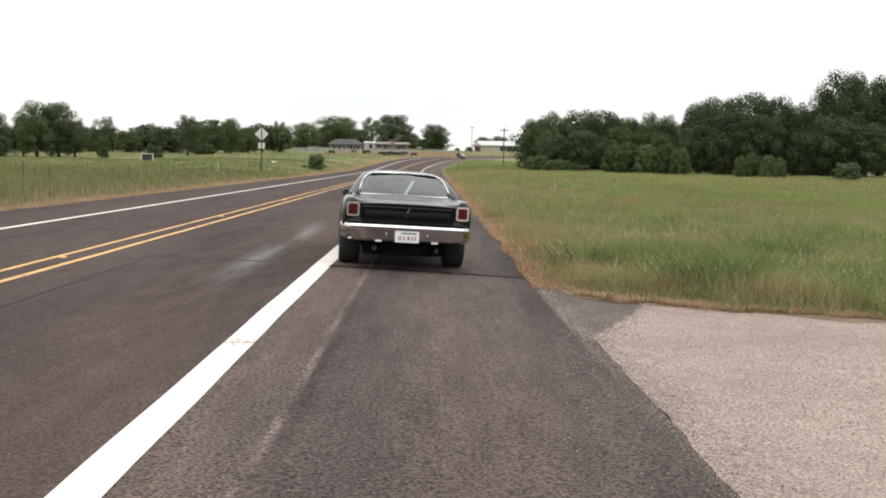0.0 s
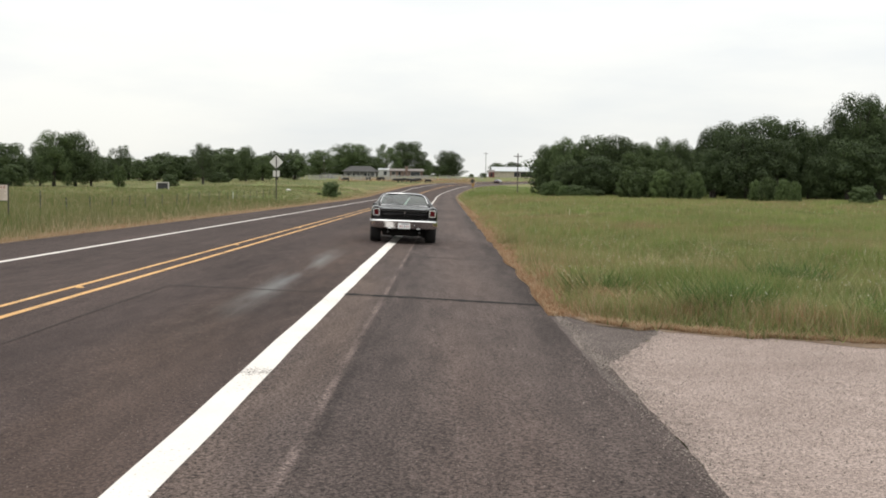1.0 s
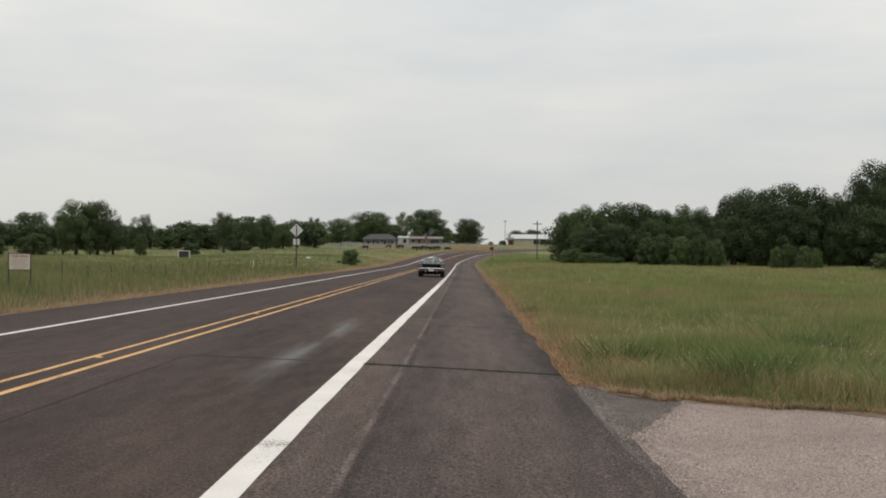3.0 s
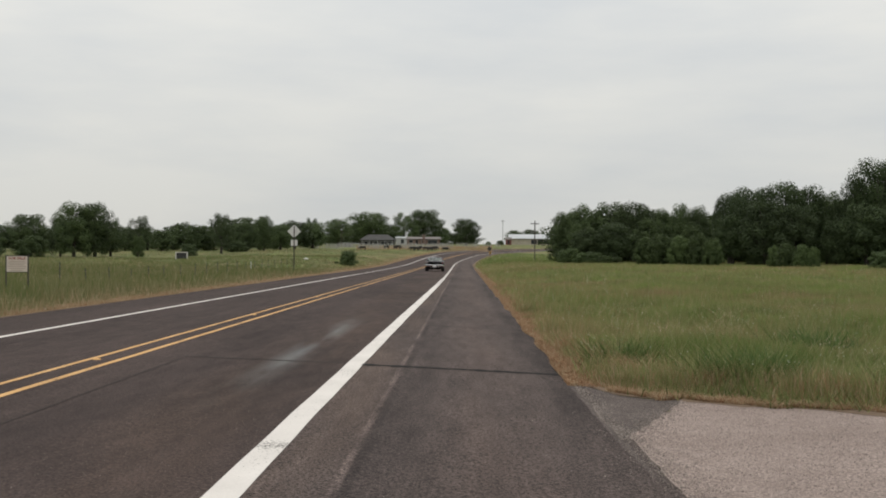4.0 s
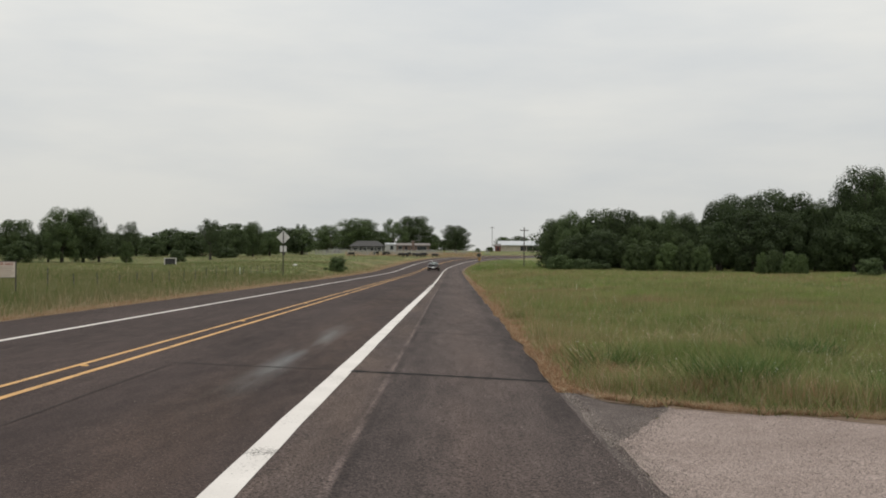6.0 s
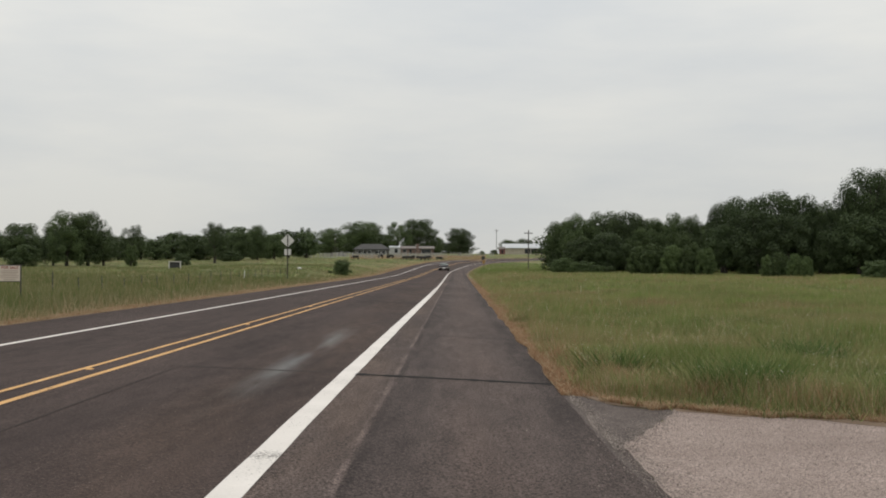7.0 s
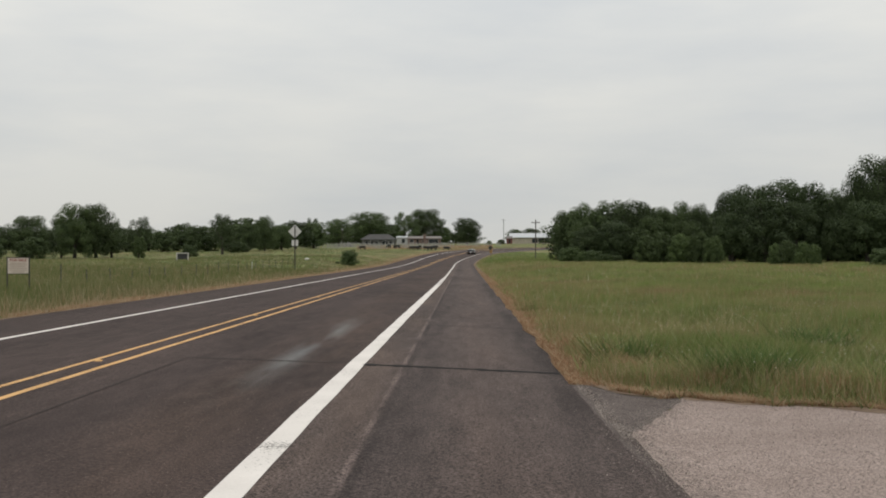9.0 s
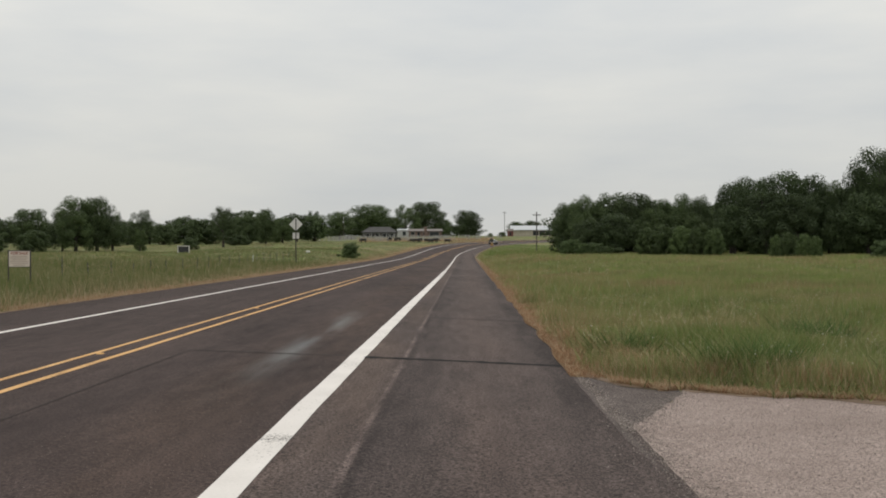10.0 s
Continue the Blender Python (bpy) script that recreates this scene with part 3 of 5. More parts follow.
loose_stones("drive_gravel", sx, sy, rng.uniform(0.003, 0.0075, len(sx)), [STONE_PALE, STONE_DARK], (rng.random(len(sx)) < 0.25).astype(int), np.maximum(land_z(sy, sx), np.where(sx < 3, road_z(sy, sx) - 0.03 * np.maximum(0, sx - 1.45), -9)) + 0.010, "coarse pale chips lying on the gravel drive", "gravel")


# ---- grass ----
def blades(name, xs, ys, zs, heights, widths, mats, which, rng, lean=0.30):
    """Bent blades of grass, pointed at the tip; plain slivers where widths are large."""
    n = len(xs)
    a = rng.uniform(0, 2 * np.pi, n)
    side = np.stack([np.cos(a), np.sin(a), np.zeros(n)], -1) * widths[:, None]
    b = rng.uniform(0, 2 * np.pi, n)
    tip = np.stack([np.cos(b) * lean * heights, np.sin(b) * lean * heights, heights], -1) * rng.uniform(0.7, 1.1, n)[:, None]
    p = np.stack([xs, ys, zs - 0.02], -1)
    mid = p + tip * np.array([0.3, 0.3, 0.6])
    v = np.stack([p - side, p + side, mid + side * 0.7, p + tip, mid - side * 0.7], 1).reshape(-1, 3)
    k = np.arange(n) * 5
    near = widths < 0.0065
    kn, kf = k[near], k[~near]
    f = np.concatenate([np.stack([kn, kn + 1, kn + 2], -1), np.stack([kn, kn + 2, kn + 4], -1), np.stack([kn + 4, kn + 2, kn + 3], -1), np.stack([kf, kf + 1, kf + 3], -1)])
    return mesh_from(name, v, f, mats, np.concatenate([which[near], which[near], which[near], which[~near]]))


def scatter(rng, n, x0, x1, y0, y1):
    return rng.uniform(x0, x1, n), rng.uniform(y0, y1, n)


def drive_limit(x):
    """How far along y the bare drive reaches at x."""
    return np.where(x < 2.4, np.where(x < 1.8, 16.2 - (x - 1.5) * 5.5, 14.55 - (x - 1.8) * 1.2), drive_y(np.maximum(x, 2.7)) + 0.06 + 0.17 * np.sin(2.3 * x) * np.sin(0.9 * x + 1) + 0.08 * np.sin(7.1 * x) * np.sin(3.3 * x))


def grass_field(name, label, parts, rng, main=GRASS):
    allx, ally, allh, allw, allm = [], [], [], [], []
    for n, x0, x1, y0, y1, h, w in parts:
        x, y = scatter(rng, n, x0, x1, y0, y1)
        u = x - bend(y)
        keep = ((u > 1.42 + 0.08 * np.sin(1.3 * y) * np.sin(0.47 * y)) & (y > drive_limit(u) + rng.normal(0, 0.16, n))) | (u < -12.35)
        x, y, u = x[keep], y[keep], u[keep]
        edge = np.minimum(np.where(u > 0, u - 1.4, -12.35 - u), np.where((u > 0) & (y < 17), y - drive_limit(u), 9))
        patch = np.sin(1.9 * x + 1.1 * np.sin(0.8 * y)) * np.sin(1.3 * y + 0.9 * np.sin(1.1 * x))
        edge = edge - 0.30 * patch * (1 + 0.6 * np.sin(4.3 * x + 1.7 * y))
        tall = np.clip(edge / 0.75, 0.07, 1) ** 1.1
        clump = 0.5 + 0.5 * np.sin(x * 0.9 + 2 * np.sin(y * 0.37)) * np.sin(y * 0.55 + 1.2 * np.sin(x * 0.5))
        hh = h * tall * (0.40 + 0.85 * clump) * rng.uniform(0.45, 1.4, len(x))
        dry = np.exp(-np.maximum(edge, 0) / np.where(u > 0, 0.62, 1.2)) * np.where(u > 0, 0.8, 0.65) + 0.05 + 0.08 * (np.sin(x * 0.11 + y * 0.05) > 0.3)
        m = (rng.random(len(x)) < dry).astype(int)
        m = np.where((rng.random(len(x)) < 0.006) & (edge > 1.2), 2, m)
        # rusty stalks mixed into the dry edge, and lush green stands by the drive
        m = np.where((m == 1) & (rng.random(len(x)) < np.where(u > 0, 0.55, 0.15)), 3, m)
        stand_ = np.sin(0.83 * x + 1.3 * np.sin(0.41 * y) + 0.6) * np.sin(0.62 * y + 0.8 * np.sin(0.7 * x)) - 0.25 + 0.6 * np.exp(-((y - 16) / 3.5) ** 2) * (u > 2.6) - 0.012 * np.maximum(0, y - 24)
        m = np.where((m == 0) & (u > 1.5) & (rng.random(len(x)) < np.clip(stand_, 0, 0.75)), 4, m)
        m = np.where((m == 0) & (u > 3) & (y > 150) & (rng.random(len(x)) < np.clip((y - 150) / 60, 0, 0.8)), 4, m)
        hh = np.where(m == 4, hh * 1.12, hh)
        hh = np.where(m == 2, hh * 1.1, hh)
        allx.append(x), ally.append(y), allh.append(hh), allw.append(np.full(len(x), w) * np.where(m == 2, 1.3, 1)), allm.append(m)
    x, y, h, w, m = (np.concatenate(q) for q in (allx, ally, allh, allw, allm))
    z = land_z(y, x - bend(y))
    return tagged(new(name, blades(name, x, y, z, h, w, [main, STRAW, SEED, RUST, LUSH], m, rng)), label, "grass", kind="stuff")


grass_field("grass", "tall green meadow grass with dry tips and pale seed heads", [
    (190000, 1.3, 9, 11.5, 22, 0.36, 0.0036), (150000, 1.3, 14, 22, 36, 0.35, 0.0068), (70000, 9, 16, 11.5, 30, 0.36, 0.0068),
    (150000, 1.3, 26, 36, 62, 0.33, 0.0095), (120000, 2, 55, 62, 115, 0.30, 0.018), (60000, 2, 60, 115, 170, 0.26, 0.026), (60000, 1.5, 60, 170, 330, 0.26, 0.045)], np.random.default_rng(11))
grass_field("grass", "tall straw-edged pasture grass along the far verge", [
    (170000, -32, -12.3, 28, 60, 0.48, 0.0085), (150000, -50, -12.3, 60, 110, 0.44, 0.017), (90000, -90, -12.3, 110, 200, 0.28, 0.024), (30000, -130, -13, 200, 340, 0.24, 0.04)], np.random.default_rng(12), PASTURE)


def verge_straw(name, label, xs, ys, h, w, seed, dry=0.85, mats=None):
    r = np.random.default_rng(seed)
    n = len(xs)
    return tagged(new(name, blades(name, xs, ys, np.maximum(land_z(ys, xs - bend(ys)), np.where(xs - bend(ys) < 1.64, road_z(ys, xs - bend(ys)), -99)), h * r.uniform(0.4, 1.3, n), np.full(n, w) * (ys / 16) ** 0.8, mats or [GRASS, STRAW], (r.random(n) < dry).astype(int), r, 0.9)), label, "grass", kind="stuff")


rng = np.random.default_rng(23)
n = 60000
sy = 14.8 + rng.exponential(22, n)
su = 1.45 + 0.03 * np.sin(1.7 * sy) + 0.05 * np.sin(0.9 * sy) * np.sin(0.31 * sy) + rng.exponential(0.30, n)
verge_straw("dry_grass", "short dry brown grass creeping over the shoulder edge", bend(sy) + su, sy, 0.08 + 0.10 * np.clip(su - 1.5, 0, 1), 0.0045, 1, 0.72, [STRAW, RUST])
n = 60000
sy = 30 + rng.exponential(110, n)
sy = sy[sy < 420]
su = -12.45 - rng.exponential(1.1, len(sy)) * np.interp(sy, (30, 150, 260), (0.5, 1.0, 1.8))
verge_straw("dry_grass", "dry brown grass along the far road edge", bend(sy) + su, sy, 0.14, 0.0045, 7, 0.4, [STRAW, RUST])
n = 26000
sx = 1.9 + rng.exponential(5, n)
verge_straw("dry_grass", "short dry stubble along the gravel drive", sx, drive_limit(sx) - 0.05 + rng.exponential(0.30, n) * (0.4 + 0.6 * np.sin(3.1 * sx) ** 2), 0.10, 0.0042, 2, 0.5, [STRAW, RUST])
# trampled dry ground round the stock pens
n = 26000
sy = rng.uniform(330, 455, n)
verge_straw("dry_grass", "trampled dry grass round the stock pens", rng.uniform(-0.098, 0.026, n) * sy, sy, 0.2, 0.006, 8, 0.6, [STRAW, RUST])
# taller tufts that stand out of the meadow
tx, ty = rng.uniform(1.9, 13, 420), 12.4 + rng.exponential(6, 420)
ok = ty > drive_limit(tx) + 0.25
tx, ty = np.repeat(tx[ok], 90), np.repeat(ty[ok], 90)
tuft_h = np.repeat(rng.uniform(0.22, 0.50, ok.sum()), 90)
tuft_r = np.repeat(rng.uniform(0.05, 0.22, ok.sum()), 90)
verge_straw("grass_tufts", "taller mixed green and straw tufts in the meadow", tx + rng.normal(0, 1, len(tx)) * tuft_r, ty + rng.normal(0, 1, len(tx)) * tuft_r, tuft_h, 0.0038, 3, 0.2)
# dark leafy weeds and dead brown stalks near the drive
wx, wy = np.array([3.55, 3.8, 4.0, 4.15, 3.85, 5.6, 7.4, 6.0, 6.4, 9.0, 2.5]), np.array([14.8, 15.0, 14.9, 15.2, 14.7, 13.9, 14.2, 19.6, 19.8, 17.0, 17.6])
wx, wy = np.repeat(wx, 800), np.repeat(wy, 800)
verge_straw("weeds", "dark green leafy weeds in the meadow edge", wx + rng.normal(0, 0.26, len(wx)), wy + rng.normal(0, 0.30, len(wx)), rng.uniform(0.34, 0.60, len(wx)), 0.009, 4, 0.2, [WEED, GRASS])
bx, by = np.array([2.35, 2.6, 2.9, 3.3, 2.2, 4.6, 6.2, 2.0, 8.1]), np.array([16.6, 15.9, 15.0, 14.4, 18.0, 13.6, 13.3, 20.5, 13.2])
bx, by = np.repeat(bx, 420), np.repeat(by, 420)
verge_straw("dead_stalks", "brown dead stalks standing at the verge", bx + rng.normal(0, 0.16, len(bx)), by + rng.normal(0, 0.16, len(bx)), rng.uniform(0.2, 0.46, len(bx)), 0.0036, 5, 0.8, [STRAW, RUST])

lx = rng.uniform(2.2, 12, 150)
ly = drive_limit(lx) + 0.1 + rng.exponential(0.7, 150)
lx, ly = np.repeat(lx, 60), np.repeat(ly, 60)
verge_straw("leafy_plants", "low broad-leaved green plants at the meadow's edge", lx + rng.normal(0, 0.12, len(lx)), ly + rng.normal(0, 0.12, len(lx)), rng.uniform(0.08, 0.30, len(lx)), 0.008, 6, 0.55, [WEED, GRASS])

# small white wildflowers in the meadow
rng = np.random.default_rng(19)
fx, fy = rng.uniform(1.9, 12, 3200), rng.uniform(13, 30, 3200)
ok = (fy > drive_limit(fx) + 0.8) & (rng.random(3200) < 0.22 + 0.55 * np.sin(fx * 1.1) * np.sin(fy * 0.8))
fx, fy = fx[ok], fy[ok]
loose_stones("wildflowers", fx, fy, rng.uniform(0.006, 0.013, len(fx)), [material("white_petals", (0.5, 0.48, 0.38), (0.66, 0.63, 0.52), 5, 0.8)], np.zeros(len(fx), int), land_z(fy, fx) + rng.uniform(0.30, 0.50, len(fx)), "small white wildflowers among the meadow grass", "wildflowers")


# ---- trees ----
def part(name, me, parent, label=""):
    ob = new(name, me)
    ob.parent = parent
    if label:
        ob["label"] = label
    return ob


def tube(verts, faces, path, radii, sides=7):
    """Adds a tapered tube along path to verts and faces (quads)."""
    base = len(verts)
    for p, r in zip(path, radii):
        for k in range(sides):
            a = 2 * math.pi * k / sides
            verts.append((p[0] + r * math.cos(a), p[1] + r * math.sin(a), p[2]))
    for i in range(len(path) - 1):
        for k in range(sides):
            q = base + i * sides
            faces.append((q + k, q + (k + 1) % sides, q + sides + (k + 1) % sides, q + sides + k))


def make_tree(seed, height, radius, clear, clumps, leaves, leaf, mat, label, sparse=1.0, name="tree"):
    """A tree: a tapered trunk with limbs, and a crown of leaf clumps with gaps."""
    rng = np.random.default_rng(seed)
    tree = tagged(new(name), label, name)
    verts, faces = [], []
    bow = rng.normal(0, 0.03 * height, 2)
    stem = [(bow[0] * s * s, bow[1] * s * s, height * 0.8 * s) for s in np.linspace(0, 1, 8)]
    tube(verts, faces, stem, [0.032 * height * (1.25 - s) ** 1.1 + 0.01 for s in np.linspace(0, 1, 8)])
    centres, sizes = [], []
    for c in range(clumps):
        a = c * 2.39996 + rng.uniform(-0.4, 0.4)
        t = min(1.0, max(0.0, (c + 0.5) / clumps + rng.normal(0, 0.03)))
        zz = clear + (height - clear) * (0.05 + 0.86 * t)
        outline = math.sin(math.pi * (0.16 + 0.74 * t)) ** 0.6 * (1 + 0.16 * math.sin(3 * a + seed) + 0.10 * math.sin(5 * a + 2 * seed))
        reach = 0.80 * radius * outline * rng.uniform(0.35, 1.0) ** 0.6
        centres.append((reach * math.cos(a), reach * math.sin(a), zz))
        sizes.append(radius * rng.uniform(0.20, 0.34))
        start = stem[min(7, max(1, int(7 * 0.75 * zz / height * 0.9)))]
        if c % 3 == 0:
            end = centres[-1]
            mid = [(start[k] + end[k]) / 2 for k in range(3)]
            mid[2] -= 0.03 * height
            tube(verts, faces, [start, mid, end], [0.012 * height, 0.008 * height, 0.003 * height], 5)
    part("trunk", mesh_from("trunk", verts, faces, [BARK], smooth=True), tree)
    centres, sizes = np.array(centres), np.array(sizes)
    pick = rng.choice(clumps, leaves, p=sizes ** 2 / (sizes ** 2).sum())
    d = rng.normal(size=(leaves, 3))
    d /= np.linalg.norm(d, axis=1)[:, None]
    r = sizes[pick] * (0.62 + 0.38 * rng.random(leaves) ** 0.6) * (1 + 0.09 * rng.normal(size=leaves) * sparse)
    p = centres[pick] + d * r[:, None] * np.array([1.0, 1.0, 0.72])
    # the shaded heart of the crown
    inner = rng.random(leaves) < 0.22 / sparse
    heart = d * (0.62 * rng.random(leaves) ** 0.4)[:, None] * np.array([radius, radius, 0.46 * (height - clear)]) + np.array([0, 0, clear + 0.5 * (height - clear)])
    p = np.where(inner[:, None], heart, p)
    p[:, 2] = np.maximum(p[:, 2], 0.05 + 0.1 * rng.random(leaves))
    nrm = d + np.array([0, 0, 0.25]) + 0.32 * rng.normal(size=(leaves, 3))
    t1 = np.cross(nrm, rng.normal(size=(leaves, 3)))
    t1 /= np.linalg.norm(t1, axis=1)[:, None] + 1e-9
    t2 = np.cross(nrm, t1)
    t2 /= np.linalg.norm(t2, axis=1)[:, None] + 1e-9
    sz = (leaf * rng.uniform(0.55, 1.3, leaves))[:, None]
    v = np.stack([p - t1 * sz - t2 * sz * 0.5, p + t1 * sz - t2 * sz * 0.5, p + t2 * sz * 0.9], 1).reshape(-1, 3)
    part("crown", mesh_from("crown", v, np.arange(leaves * 3).reshape(-1, 3), [mat]), tree)
    return tree


def place(tree, x, y, high, wide=None, native=10.0, native_w=None, turn=None, sink=0.1, first=[]):
    """Stands a copy of tree at (x, y), scaled to the given height and width."""
    s = high / native
    w = s if wide is None else wide / native_w
    a = (x * 37.7 + y * 12.9) % 6.28 if turn is None else turn
    m = Matrix.Translation((x, y, ground_at(x, y) - sink)) @ Matrix.Rotation(a, 4, "Z") @ Matrix.Diagonal((w, w, s, 1))
    if tree.name not in first:
        first.append(tree.name)
        tree.matrix_basis = m
        return tree
    made = copy_thing(tree, Matrix.Identity(4))
    made.matrix_basis = m
    return made


OAK = "broad dark green oak with a full rounded crown"
oaks = [make_tree(20 + k, 10, 5.0, 0.7 + 0.25 * (k % 3), 46 + 6 * k, 20000, 0.125, LEAF, OAK) for k in range(4)]
lights_ = [make_tree(40 + k, 10, 4.6, 0.4, 44 + 5 * k, 18000, 0.125, LEAF_LIGHT, "fresh green broadleaf tree at the wood's edge") for k in range(2)]
far_oaks = [make_tree(50 + k, 10, 5.0, 0.5 + 0.3 * (k % 2), 40 + 5 * k, 5200, 0.25, LEAF, "distant dark green broadleaf tree in a tree line") for k in range(3)]
airy = [make_tree(60 + k, 10, 4.4, 2.2, 26, 8500, 0.12, LEAF, "open-crowned tree with visible limbs", 1.8) for k in range(2)]
deep = [make_tree(26 + k, 10, 5.0, 1.5, 50, 20000, 0.125, LEAF_SHADED, "broad domed oak with the wood's shade put into its leaf colour") for k in range(2)]
tall = make_tree(71, 10, 4.6, 1.2, 44, 17000, 0.11, LEAF_SHADED, "tall open-crowned tree with sky showing through its top", 1.5)
shrubs = [make_tree(80 + k, 3, 2.0, 0.0, 40, 11000, 0.075, LEAF_LIGHT if k else LEAF, "rounded leafy shrub at the field's edge", name="shrub") for k in range(2)]
F = 1940.6


def at_px(px, d):
    """x at distance d for a bearing counted along the level view."""
    return (px - 822) / F * d


def tree_at(kind, px, d, top, wide, sink=0.1):
    x = at_px(px, d)
    high = (451 - top) / F * d + EYE - ground_at(x, d) + sink
    native, nw = (3.0, 3.3) if kind in shrubs else (10.0, 9.6)
    return place(kind, x, d, high, wide / F * d, native, nw, sink=sink)


# pasture trees across the road: kind, bearing, distance, top, width
for kind, px, d, top, wide in [
        (oaks[0], 128, 230, 359, 82), (oaks[3], 166, 233, 357, 80), (oaks[2], 194, 238, 392, 58), (oaks[1], 104, 238, 384, 52), (oaks[1], 45, 243, 379, 82), (shrubs[0], 52, 222, 419, 52), (oaks[2], -40, 240, 386, 90), (shrubs[0], -25, 226, 428, 50),
        (lights_[0], 243, 232, 417, 32), (airy[0], 246, 285, 381, 54), (airy[1], 392, 258, 376, 56), (oaks[3], 468, 300, 380, 44), (oaks[1], 436, 290, 393, 50),
        (oaks[0], 498, 310, 396, 46), (shrubs[0], 333, 240, 433, 30), (shrubs[0], 420, 285, 428, 40), (airy[0], 552, 470, 384, 40), (airy[1], 525, 450, 396, 44),
        (oaks[2], 600, 440, 386, 62), (oaks[3], 655, 545, 373, 88), (oaks[0], 640, 560, 392, 60), (oaks[1], 752, 560, 369, 76), (airy[0], 716, 540, 374, 56), (oaks[2], 782, 590, 400, 44),
        (oaks[2], 827, 500, 385, 58), (oaks[3], 911, 720, 405, 34), (oaks[0], 940, 760, 404, 40), (oaks[1], 690, 620, 396, 60), (shrubs[1], 866, 520, 426, 9), (shrubs[0], 888, 560, 424, 13)]:
    tree_at(kind, px, d, top, wide)
rng = np.random.default_rng(31)
for k in range(30):
    px = -90 + 22 * k + rng.uniform(-8, 8)
    tree_at(far_oaks[k % 3], px, 330 + rng.uniform(-18, 30), (388 if 320 < px < 450 else 396 if px > 170 else 404) + rng.uniform(-6, 12), rng.uniform(48, 70))
for k in range(13):
    tree_at(far_oaks[(k + 1) % 3], 470 + 30 * k + rng.uniform(-8, 8), 820 + rng.uniform(-20, 60), 414 + rng.uniform(-4, 6), rng.uniform(40, 56))

# the wood beside the meadow
WOOD_DARK = (975, 1260, 1480, 1600), (374, 372, 350, 310)
for row in range(3):  # the shaded rows behind
    for k in range(17):
        px = 1010 + 39 * k + 18 * (row % 2) + rng.uniform(-9, 9)
        tree_at(far_oaks[(k + row) % 3], px, 192 - 0.045 * (px - 980) + 9 * row, float(np.interp(px, *WOOD_DARK)) + rng.uniform(0, 10), rng.uniform(74, 100))
# the trees that face the meadow: kind, bearing, distance, top, width
for kind, px, d, top, wide in [
        (oaks[1], 1004, 176, 372, 62), (oaks[0], 1030, 172, 361, 74), (oaks[2], 1078, 174, 355, 92), (oaks[3], 1124, 170, 353, 88), (oaks[1], 1166, 176, 366, 70), (lights_[0], 1150, 162, 384, 70),
        (oaks[2], 1206, 178, 357, 54), (oaks[0], 1238, 174, 362, 56), (lights_[1], 1214, 160, 388, 66), (deep[0], 1086, 160, 392, 76), (oaks[0], 1040, 162, 400, 64),
        (deep[0], 1290, 152, 338, 72), (deep[1], 1326, 148, 329, 104), (deep[0], 1378, 149, 320, 112), (deep[1], 1424, 151, 326, 92), (deep[1], 1350, 143, 352, 110), (deep[0], 1296, 146, 378, 84), (deep[0], 1408, 144, 358, 86),
        (oaks[2], 1462, 152, 335, 74), (deep[0], 1490, 148, 348, 66), (deep[1], 1478, 143, 388, 70),
        (tall, 1548, 146, 274, 128), (tall, 1512, 147, 304, 66), (deep[1], 1584, 150, 290, 120), (deep[0], 1530, 142, 356, 110), (deep[0], 1640, 150, 282, 140), (deep[1], 1590, 140, 370, 110), (oaks[1], 1690, 146, 300, 120)]:
    tree_at(kind, px, d, top, wide)
for px, top, wide, light in ((1000, 441, 26, 0), (1014, 438, 40, 1), (1032, 446, 30, 1), (1050, 444, 34, 0), (1072, 450, 30, 1), (1092, 452, 22, 0), (1250, 444, 30, 0), (1560, 440, 44, 0)):
    tree_at(shrubs[light], px, 161 - 0.085 * (px - 980) + rng.uniform(-2, 2), top, wide)
for px, top, wide in ((1146, 418, 46), (1174, 413, 52), (1206, 416, 46), (1238, 412, 44), (1262, 420, 36), (1368, 432, 26), (1392, 427, 34), (1418, 430, 30), (1440, 434, 22)):
    tree_at(shrubs[1], px, 157 - 0.085 * (px - 980), top, wide)
for px, top in ((1336, 447), (1484, 444), (1512, 446), (1538, 443)):
    tree_at(shrubs[0], px, 143, top, 34)
tree_at(shrubs[0], 618, 150, 443, 30, 0.05)
tree_at(shrubs[0], 597, 152, 462, 8, 0.05)


# ---- shape helpers ----
def to_mesh(name, bm, mat, smooth=False):
    bmesh.ops.recalc_face_normals(bm, faces=bm.faces[:])
    me = bpy.data.meshes.new(name)
    bm.to_mesh(me)
    bm.free()
    me.materials.append(mat)
    if smooth:
        me.polygons.foreach_set("use_smooth", np.ones(len(me.polygons), bool))
        me.set_sharp_from_angle(angle=radians(38))
    return me


def box(name, x0, x1, y0, y1, z0, z1, mat, bevel=0.01):
    bm = bmesh.new()
    bmesh.ops.create_cube(bm, size=1)
    for v in bm.verts:
        v.co = ((x0 + x1) / 2 + v.co.x * (x1 - x0), (y0 + y1) / 2 + v.co.y * (y1 - y0), (z0 + z1) / 2 + v.co.z * (z1 - z0))
    if bevel:
        bmesh.ops.bevel(bm, geom=bm.edges[:], offset=bevel, segments=2, affect="EDGES")
    return to_mesh(name, bm, mat)


